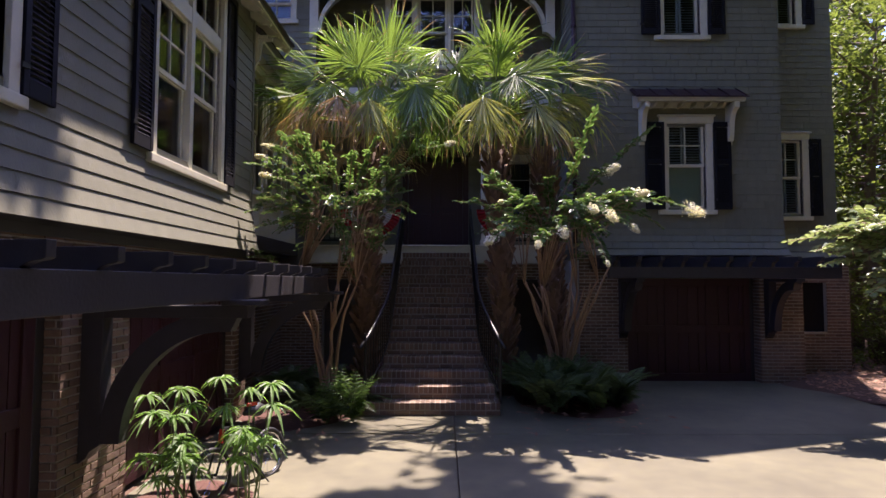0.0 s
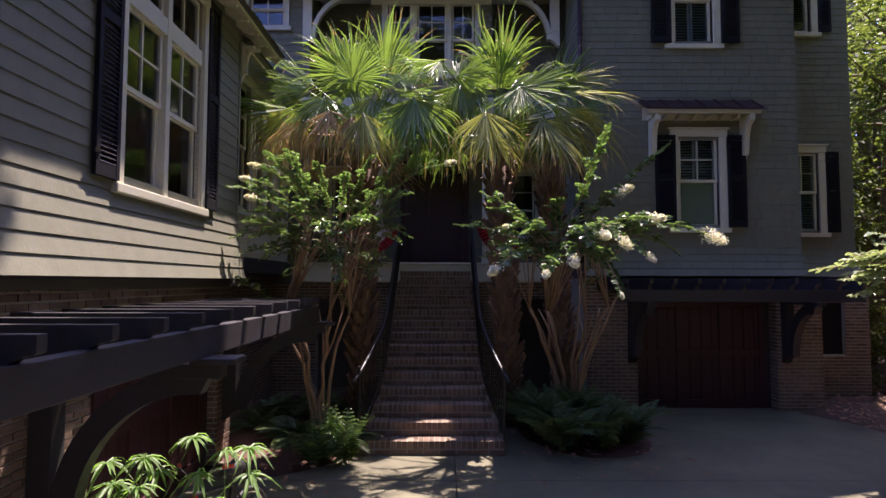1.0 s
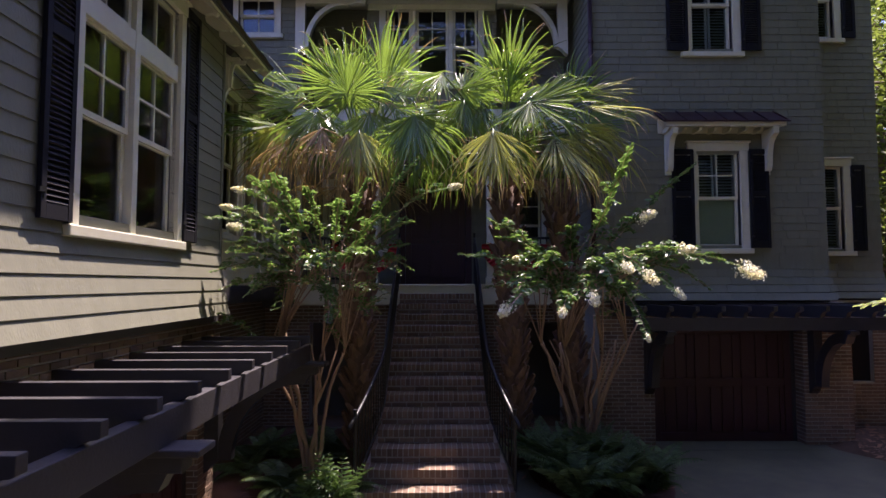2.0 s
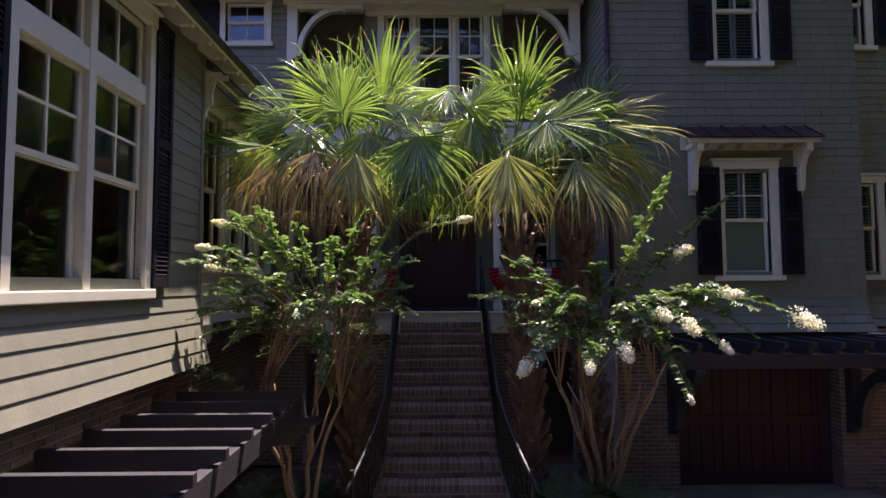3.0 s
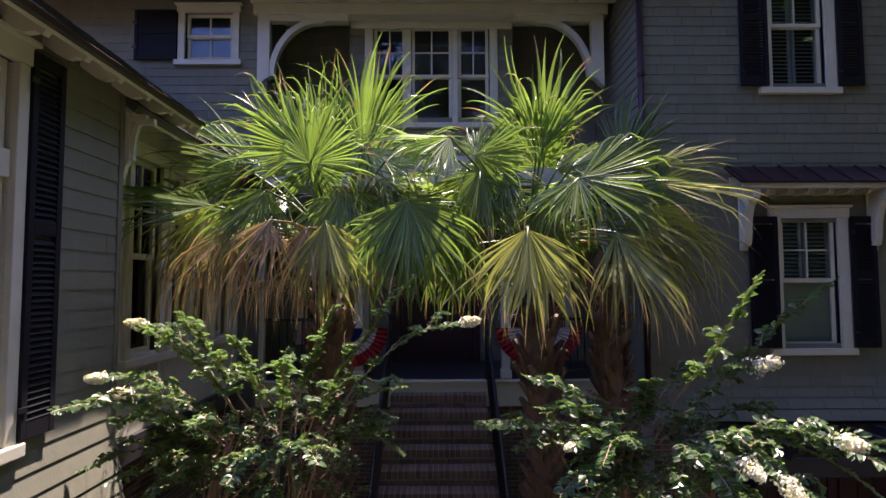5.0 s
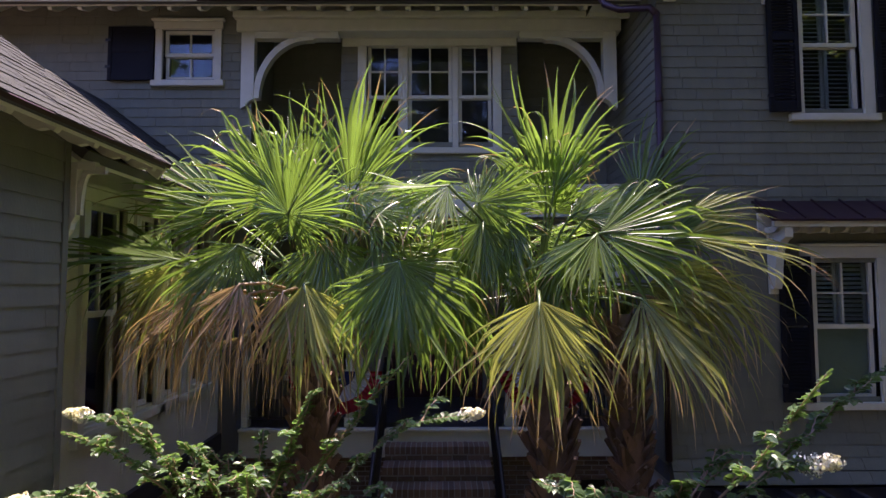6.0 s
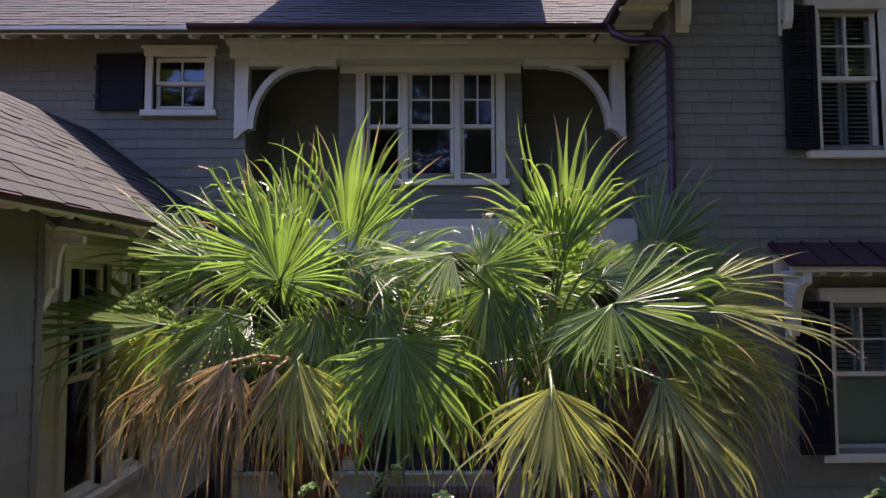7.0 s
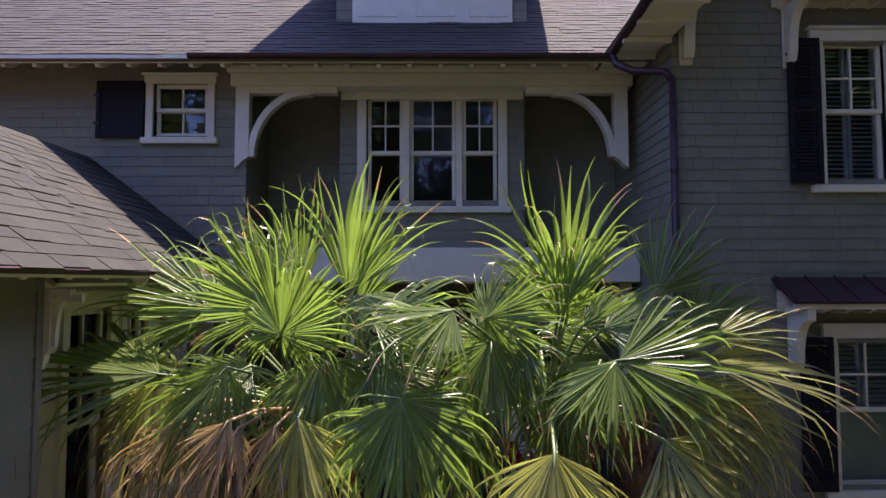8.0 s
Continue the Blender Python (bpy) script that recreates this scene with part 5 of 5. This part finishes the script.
myrtle((2.45, 9.6, 0.08), 9, [
    (2.46, 7.25, 4.27, -0.05, 0), (3.54, 8.08, 4.24, 0.03, 0), (3.66, 7.26, 2.92, 0.22, 0.13), (2.84, 8.0, 3.56, 0.10, 0.10), (2.45, 7.5, 2.95, 0.12, 0.10),
    (1.07, 7.07, 2.50, 0.12, 0.09), (2.53, 7.05, 2.20, 0.35, 0.03), (2.02, 7.25, 2.62, 0.12, 0.10), (2.20, 7.10, 2.78, 0.22, 0.0), (0.60, 8.0, 3.12, 0.05, 0),
    (2.92, 7.20, 2.66, 0.22, 0.06), (2.65, 7.35, 2.86, 0.25, 0.10), (3.30, 7.3, 2.98, 0.22, 0), (3.05, 7.35, 3.14, 0.12, 0.08), (1.25, 7.6, 3.05, 0.10, 0.04),
    (1.15, 7.5, 2.75, 0.10, 0), (1.45, 7.5, 2.95, 0.15, 0), (0.95, 7.8, 3.52, 0.08, 0), (1.05, 7.7, 3.30, 0.10, 0), (1.95, 8.0, 3.45, 0.02, 0.0), (3.45, 7.6, 2.70, 0.25, 0),
    (3.3, 8.4, 3.0, 0.2, 0), (1.7, 7.3, 2.45, 0.1, 0.06),
], 6, "crape myrtle with white flower heads and forked tan stems", 2.0, 44, 0.78, 0.078, (2.1, 8.5, 2.80), (0.85, 0.4, 0.5))


def fern_mesh(seed, L=0.6, pairs=22, wide=0.13, material=FERN):
    rng = random.Random(seed)
    g = Geo()
    pts = [Vector((L * f, 0, L * (0.75 * f - 0.75 * f * f))) for f in (k / 10 for k in range(11))]
    g.tube(pts, [0.005 - 0.0004 * k for k in range(11)], 4)
    for k in range(pairs):
        f = 0.12 + 0.86 * k / pairs
        j = min(9, int(f * 10))
        c = pts[j].lerp(pts[j + 1], f * 10 - j)
        d = (pts[j + 1] - pts[j]).normalized()
        w = wide * math.sin(math.pi * min(1, 0.18 + 0.82 * f) ** 0.8) * rng.uniform(0.85, 1.1) + 0.012
        for s in (-1, 1):
            leaf_geo(g, c, (Vector((0, s, -0.15)) + d * 0.35).normalized(), Vector((0, 0, 1)), w, max(0.016, w * 0.24))
    return g.mesh("frond", material)


def plant_clump(name, label, category, meshes, x, y, z, n, seed, smin=0.8, smax=1.3, tilt=(-5, 30), group=""):
    rng = random.Random(seed)
    t = thing(name, label, category, pose(x, y, z), group)
    for k in range(n):
        s = rng.uniform(smin, smax)
        part("frond", rng.choice(meshes), None, t, m=pose(rng.uniform(-0.04, 0.04), rng.uniform(-0.04, 0.04), 0, rng.uniform(-20, 20), -rng.uniform(*tilt), 360 * k / n + rng.uniform(-20, 20)) @ Matrix.Diagonal((s, s, s, 1)))
    return t


ferns = [fern_mesh(s) for s in (1, 2, 3)]
rng = random.Random(77)
for k in range(15):
    x, y = rng.uniform(1.75, 3.45), rng.uniform(8.2, 9.5)
    plant_clump("fern", "green arching fern in the mulched bed", "fern", ferns, x, y, 0.06, 16, 200 + k, 1.0, 1.5, (22, 62), group="ferns")
for k in range(12):
    x, y = rng.uniform(-2.5, -0.9), rng.uniform(8.4, 10.6)
    plant_clump("fern", "shaded green fern in the mulched bed", "fern", ferns, x, y, 0.06, 12, 240 + k, group="ferns")
broad = [fern_mesh(s, 0.75, 11, 0.20, LEAF) for s in (5, 6)]
for x, y, s in ((-1.02, 8.02, 1), (-0.80, 7.85, 2), (-1.15, 7.75, 3)):
    plant_clump("low_shrub", "leafy green shrub at the foot of the stairs", "shrub", broad, x, y, 0.02, 11, 300 + s, 0.6, 1.05, (40, 78), "low shrubs")


def sedge(x, y, tall, n, seed, height):
    """Umbrella sedge: tall stems to the given tops and n lower ones, each with a whorl of strap leaves."""
    rng = random.Random(seed)
    t = thing("umbrella_sedge", "umbrella sedge with whorled strap leaves by the garage", "plant", pose(x, y, 0), "umbrella sedges")
    for k in range(len(tall) + n):
        a = rng.uniform(0, 2 * math.pi)
        top = Vector((0.30 * math.cos(a) * rng.random() ** 0.5, 0.30 * math.sin(a) * rng.random() ** 0.5, height * rng.uniform(0.4, 1.0)))
        if k < len(tall):
            top = Vector(tall[k]) - Vector((x, y, 0))
        p0 = Vector((0.09 * math.cos(a), 0.09 * math.sin(a), 0.02))
        stem = part("stem", Geo().tube([p0, p0.lerp(top, 0.5) + Vector((0, 0, 0.05)), top], [0.006, 0.005, 0.004], 5), PETIOLE, t)
        whorl = Geo()
        for j in range(17):
            b = 2 * math.pi * j / 17 + rng.uniform(-0.25, 0.25)
            L = rng.uniform(0.12, 0.26)
            d = Vector((math.cos(b), math.sin(b), rng.uniform(-0.1, 0.6))).normalized()
            s = Vector((-math.sin(b), math.cos(b), 0))
            v = []
            for f, w in ((0, 0.005), (0.3, 0.015), (0.65, 0.012), (1.0, 0.001)):
                c = top + d * (L * f) - Vector((0, 0, 0.75 * L * f * f))
                v += [c - s * w, c - Vector((0, 0, w * 0.5)), c + s * w]
            whorl.add(v, [q for i in range(3) for q in ((3 * i, 3 * i + 1, 3 * i + 4, 3 * i + 3), (3 * i + 1, 3 * i + 2, 3 * i + 5, 3 * i + 4))])
        tagged(part("whorl", whorl, SEDGE, stem), kind="stuff")
    return t


mound("planting_bed", -1.78, 4.85, 0.62, 0.75, 0.04, 2.2, "narrow soil bed with sedges beside the garage")
sedge(-1.84, 4.78, ((-2.10, 4.78, 0.98), (-1.71, 4.57, 1.08), (-1.82, 4.68, 0.83), (-1.61, 5.15, 1.07), (-1.98, 4.66, 0.86), (-1.76, 4.90, 0.88)), 11, 1, 0.66)
sedge(-1.27, 4.98, ((-1.05, 4.86, 1.07), (-0.98, 4.70, 0.92), (-1.34, 5.14, 0.96), (-1.46, 4.90, 0.86), (-1.24, 4.70, 0.72)), 5, 2, 0.62)


def broadleaf(x, y, h, r, leaves, seed, size=0.16, name="tree", label="tall leafy woodland tree", base=0.3, group="woodland trees", trunk_r=None, squash=0.8, rise=0.45, leaf=LEAF_TREE):
    """A tree: tapered trunk, limbs, and a crown of many leaf clumps with gaps."""
    rng = random.Random(seed)
    t = thing(name, label, "tree", pose(x, y, -0.06), group)
    tr = trunk_r or h * 0.018
    wob = lambda f: Vector((0.03 * h * math.sin(f * 4 + seed), 0.03 * h * math.cos(f * 3 + seed), h * f))
    trunk = part("trunk", Geo().tube([wob(f) for f in (0, 0.2, 0.4, 0.6, 0.8, 0.95)], [tr * 1.3, tr, tr * 0.85, tr * 0.65, tr * 0.4, tr * 0.1], 9), TREE_BARK, t, smooth=True)
    crown = Geo()
    n = 26
    per = leaves // (n * 9)
    for k in range(n):
        f = base + (0.97 - base) * (k + rng.random()) / n
        p = wob(f)
        a = k * 2.4 + rng.uniform(-0.4, 0.4)
        reach = r * (0.55 + 0.45 * math.sin(math.pi * min(1, (f - base) / (1 - base) * 0.85 + 0.15))) * rng.uniform(0.6, 1.1)
        q = p + Vector((reach * math.cos(a), reach * math.sin(a), reach * rng.uniform(0.0, rise)))
        part("limb", Geo().tube([p, p.lerp(q, 0.5) + Vector((0, 0, -0.04 * reach)), q], [tr * 0.35, tr * 0.2, tr * 0.06], 6), TREE_BARK, trunk)
        for c in range(9):
            cc = p.lerp(q, rng.uniform(0.35, 1.05)) + Vector((rng.gauss(0, 0.16), rng.gauss(0, 0.16), rng.gauss(0, 0.14))) * r * 0.55
            cr = r * rng.uniform(0.10, 0.22)
            for j in range(per):
                w = Vector((rng.gauss(0, 1), rng.gauss(0, 1), rng.gauss(0, 1) * squash)) * cr * 0.6
                d = Vector((rng.uniform(-1, 1), rng.uniform(-1, 1), rng.uniform(-0.8, 0.3))).normalized()
                nn = Vector((rng.uniform(-0.6, 0.6), rng.uniform(-0.6, 0.6), 1)).normalized()
                s = d.cross(nn).normalized()
                L = size * rng.uniform(0.6, 1.2)
                b0 = cc + w
                crown.add([b0, b0 + d * L * 0.5 - s * L * 0.3, b0 + d * L, b0 + d * L * 0.5 + s * L * 0.3], [(0, 1, 2, 3)])
    part("crown", crown, leaf, t)
    return t


for i, (x, y, h, r) in enumerate(((11.4, 14.2, 9.0, 2.6), (13.4, 17.5, 10, 2.8), (11.2, 18.5, 12, 3.0), (15.5, 14.5, 9, 2.8), (15, 20, 14, 3.6), (18.5, 16, 12, 3.6), (13, 25, 15, 4), (20, 24, 16, 4.5), (13.4, 11.4, 4.0, 1.7), (16, 10.5, 8, 2.6))):
    broadleaf(x, y, h, r, 9000, 400 + i, 0.17, base=0.12)
# Out-of-view trees: reflected in the panes, and added to block sky from the walls.
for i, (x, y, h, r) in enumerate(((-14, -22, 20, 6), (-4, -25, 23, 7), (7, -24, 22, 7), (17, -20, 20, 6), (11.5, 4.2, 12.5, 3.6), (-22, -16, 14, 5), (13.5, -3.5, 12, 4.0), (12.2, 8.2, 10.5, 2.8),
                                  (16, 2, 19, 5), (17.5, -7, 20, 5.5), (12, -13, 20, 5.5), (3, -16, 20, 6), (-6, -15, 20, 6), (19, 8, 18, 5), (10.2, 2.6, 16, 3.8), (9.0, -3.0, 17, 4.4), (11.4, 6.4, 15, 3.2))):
    # South of y = -5 the crowns take the darkened leaf colour.
    broadleaf(x, y, h, r, 12000, 500 + i, 0.50, base=0.10, leaf=LEAF_DIMMED if y < -5 else LEAF_TREE)
# Unseen oak, added so its high crown shades pergola, wall and driveway.
oak = broadleaf(6.8, 2.4, 17.5, 6.2, 8000, 555, 0.30, "unseen_oak", "unseen tall oak added for the shade its high crown casts", 0.62, "", 0.26)
rng = random.Random(21)
bough = Geo()
# Tips stand where their leaves block the sun from pergola, wall and drive.
for tip, wide in (((1.15, 8.3, 16.2), 0.26), ((1.3, 6.2, 16.4), 0.26), ((1.2, 4.2, 16.2), 0.26), ((1.4, 2.0, 16.0), 0.26), ((-0.42, 6.6, 16.1), 0.16), ((-0.45, 4.6, 16.2), 0.16), ((-0.40, 2.6, 16.0), 0.18), ((3.45, 10.6, 16.0), 0.30), ((2.4, 9.6, 16.2), 0.24), ((-0.40, 7.2, 16.1), 0.07)):
    p0, p1 = Vector((0.2, 0.1, 11.5)), Vector(tip) - Vector((6.8, 2.4, -0.06))
    mid = p0.lerp(p1, 0.5) + Vector((0, 0, 0.8))
    part("bough", Geo().tube([p0, mid, p1], [0.12, 0.07, 0.02], 7), TREE_BARK, oak)
    for k in range(900 if wide > 0.1 else 330):
        c = p1 + Vector((rng.gauss(0, wide), rng.uniform(-1.15, 1.05), rng.gauss(0, 0.3)))
        d = Vector((rng.uniform(-1, 1), rng.uniform(-1, 1), rng.uniform(-0.5, 0.3))).normalized() * 0.13
        e = d.cross(Vector((rng.uniform(-0.5, 0.5), rng.uniform(-0.5, 0.5), 1))).normalized() * 0.08
        bough.add([c - d, c - e, c + d, c + e], [(0, 1, 2, 3)])
tagged(part("shade_bough_leaves", bough, LEAF_TREE, oak), kind="stuff")
rng = random.Random(9)
far = Geo()
for k in range(38000):
    a, rr = rng.uniform(0, 2 * math.pi), rng.uniform(38, 52)
    z = 25 * rng.random() ** 0.9 * (0.75 + 0.25 * math.sin(a * 9) * math.sin(a * 23))
    p = Vector((rr * math.cos(a), rr * math.sin(a), z))
    d = Vector((rng.uniform(-1, 1), rng.uniform(-1, 1), rng.uniform(-1, 1))).normalized() * 1.25
    e = d.orthogonal().normalized() * 0.85
    far.add([p - d, p - e, p + d, p + e], [(0, 1, 2, 3)])
solid("distant_woods", far, LEAF_TREE, "distant belt of green woods around the house", "woods", "stuff")
dog = thing("small_tree", "small tree with layered leaf sprays, lightened for sun sheen, beside the driveway", "tree")
part("trunk", Geo().tube([(7.3, 7.6, -0.05), (7.25, 7.55, 0.8), (7.1, 7.5, 1.6), (6.95, 7.45, 2.5), (6.9, 7.4, 3.0)], [0.06, 0.05, 0.042, 0.03, 0.015], 9), TREE_BARK, dog, smooth=True)
for i, (z0, x, y, z, arch) in enumerate(((2.2, 5.05, 7.45, 2.50, 0.22), (2.3, 5.35, 7.3, 2.62, 0.18), (2.1, 5.5, 7.6, 2.38, 0.2), (2.4, 5.75, 7.15, 2.62, 0.15), (1.9, 5.55, 7.5, 2.18, 0.22), (1.7, 5.95, 7.2, 1.80, 0.25), (2.5, 6.1, 7.8, 2.85, 0.1), (2.0, 6.05, 6.9, 2.25, 0.2))):
    shoot(dog, (7.0, 7.5, z0), (x, y, z), arch, 640 + i, 0.125, 0.0, 0.045, 10, LEAF_SUNLIT, 0.014)

rng = random.Random(12)
litter = Geo()
for k in range(5200):
    x, y = (rng.uniform(7.0, 15), rng.uniform(8.6, 14)) if k > 700 else (rng.uniform(-2.4, 7.4), rng.uniform(6.5, 11) if k % 2 else rng.uniform(7.4, 9.0))
    if k <= 700 and (x > 3.6 or 1.5 > x > -0.75):
        continue
    a = rng.uniform(0, 6.3)
    L = rng.uniform(0.03, 0.085)
    d, e = Vector((math.cos(a), math.sin(a), rng.uniform(-0.2, 0.3))) * L, Vector((-math.sin(a), math.cos(a), rng.uniform(-0.3, 0.3))) * L * 0.4
    p = Vector((x, y, 0.135 if x > 7 else 0.11))
    litter.add([p - d, p - e, p + d, p + e], [(0, 1, 2, 3)])
LITTER = mat("dead_leaf", (0.22, 0.11, 0.06), 0.8, 0.3, 8, col2=(0.32, 0.2, 0.11), island=0.4)
solid("leaf_litter", litter, LITTER, "scattered brown dead leaves on the beds", "leaf litter", "stuff")
for i, (x, y, h, r) in enumerate(((11.4, 13.2, 1.5, 0.8), (13.8, 12.6, 1.7, 0.9), (10.1, 13.4, 1.9, 0.9), (12.6, 12.4, 2.2, 1.1))):
    broadleaf(x, y, h, r, 2400, 700 + i, 0.10, "woodland_shrub", "leafy green shrub at the edge of the woods", 0.05, "woodland shrubs", 0.03)

# ---- bicycle by the garage ----


def bicycle(m):
    b = thing("bicycle", "small black bicycle with red grips parked by the garage", "bicycle", m)

    def wheel(x, r):
        ring = [(x + r * math.cos(2 * math.pi * k / 28), 0, r + r * math.sin(2 * math.pi * k / 28)) for k in range(29)]
        w = part("wheel", Geo().tube([(x, -0.04, r), (x, 0.04, r)], 0.022, 10), CHROME, b)
        part("tyre", Geo().tube(ring, 0.021, 8, False), RUBBER, w, smooth=True)
        part("rim", Geo().tube([(x + (p[0] - x) * 0.88, 0, r + (p[2] - r) * 0.88) for p in ring], 0.010, 6, False), CHROME, w, smooth=True)
        for k in range(14):
            a = 2 * math.pi * k / 14
            part("spoke", Geo().tube([(x, 0.02 * (-1) ** k, r), (x + 0.87 * r * math.cos(a), 0, r + 0.87 * r * math.sin(a))], 0.0015, 3), CHROME, w)

    wheel(0, 0.225), wheel(0.78, 0.225)
    bb, seat_t, head_t, head_b = (0.30, 0, 0.24), (0.20, 0, 0.55), (0.62, 0, 0.60), (0.65, 0, 0.48)
    for a, c, r, mt in ((bb, seat_t, 0.016, IRON), (bb, head_b, 0.019, IRON), (seat_t, head_t, 0.016, IRON), (head_t, head_b, 0.022, RED)):
        part("frame_tube", Geo().tube([a, c], r, 8), mt, b)
    for s in (-0.05, 0.05):
        part("chain_stay", Geo().tube([bb, (0, s, 0.225)], 0.009, 6), IRON, b)
        part("seat_stay", Geo().tube([seat_t, (0, s, 0.225)], 0.009, 6), IRON, b)
        part("fork_blade", Geo().tube([head_b, (0.69, s, 0.40), (0.78, s, 0.225)], 0.011, 6), RUBBER, b)
    part("seat_post", Geo().tube([seat_t, (0.18, 0, 0.66)], 0.012, 8), CHROME, b)
    part("saddle", Geo().tube([(0.06, 0, 0.675), (0.14, 0, 0.685), (0.24, 0, 0.68), (0.32, 0, 0.675)], [0.05, 0.075, 0.04, 0.02], 10), RUBBER, b, smooth=True)
    part("stem", Geo().tube([head_t, (0.60, 0, 0.72)], 0.013, 8), CHROME, b)
    bar = part("handlebar", Geo().tube([(0.52, -0.27, 0.80), (0.58, -0.2, 0.80), (0.60, -0.06, 0.72), (0.60, 0.06, 0.72), (0.58, 0.2, 0.80), (0.52, 0.27, 0.80)], 0.011, 8), CHROME, b, smooth=True)
    for s in (-1, 1):
        part("grip", Geo().tube([(0.545, s * 0.235, 0.80), (0.48, s * 0.30, 0.80)], 0.017, 8), RED, bar)
    part("crank", Geo().tube([(0.30, -0.06, 0.24), (0.30, 0.06, 0.24)], 0.03, 12), CHROME, b)
    for s in (-1, 1):
        part("pedal", Geo().box(0.30 + s * 0.11 - 0.04, 0.30 + s * 0.11 + 0.04, s * 0.09 - 0.035, s * 0.09 + 0.035, 0.23, 0.25), RUBBER, b)
    part("kickstand", Geo().tube([(0.26, 0.03, 0.22), (0.22, 0.16, 0.005)], 0.008, 6), IRON, b)
    return b


bicycle(pose(-1.30, 5.72, 0.0, 6, 0, 248))
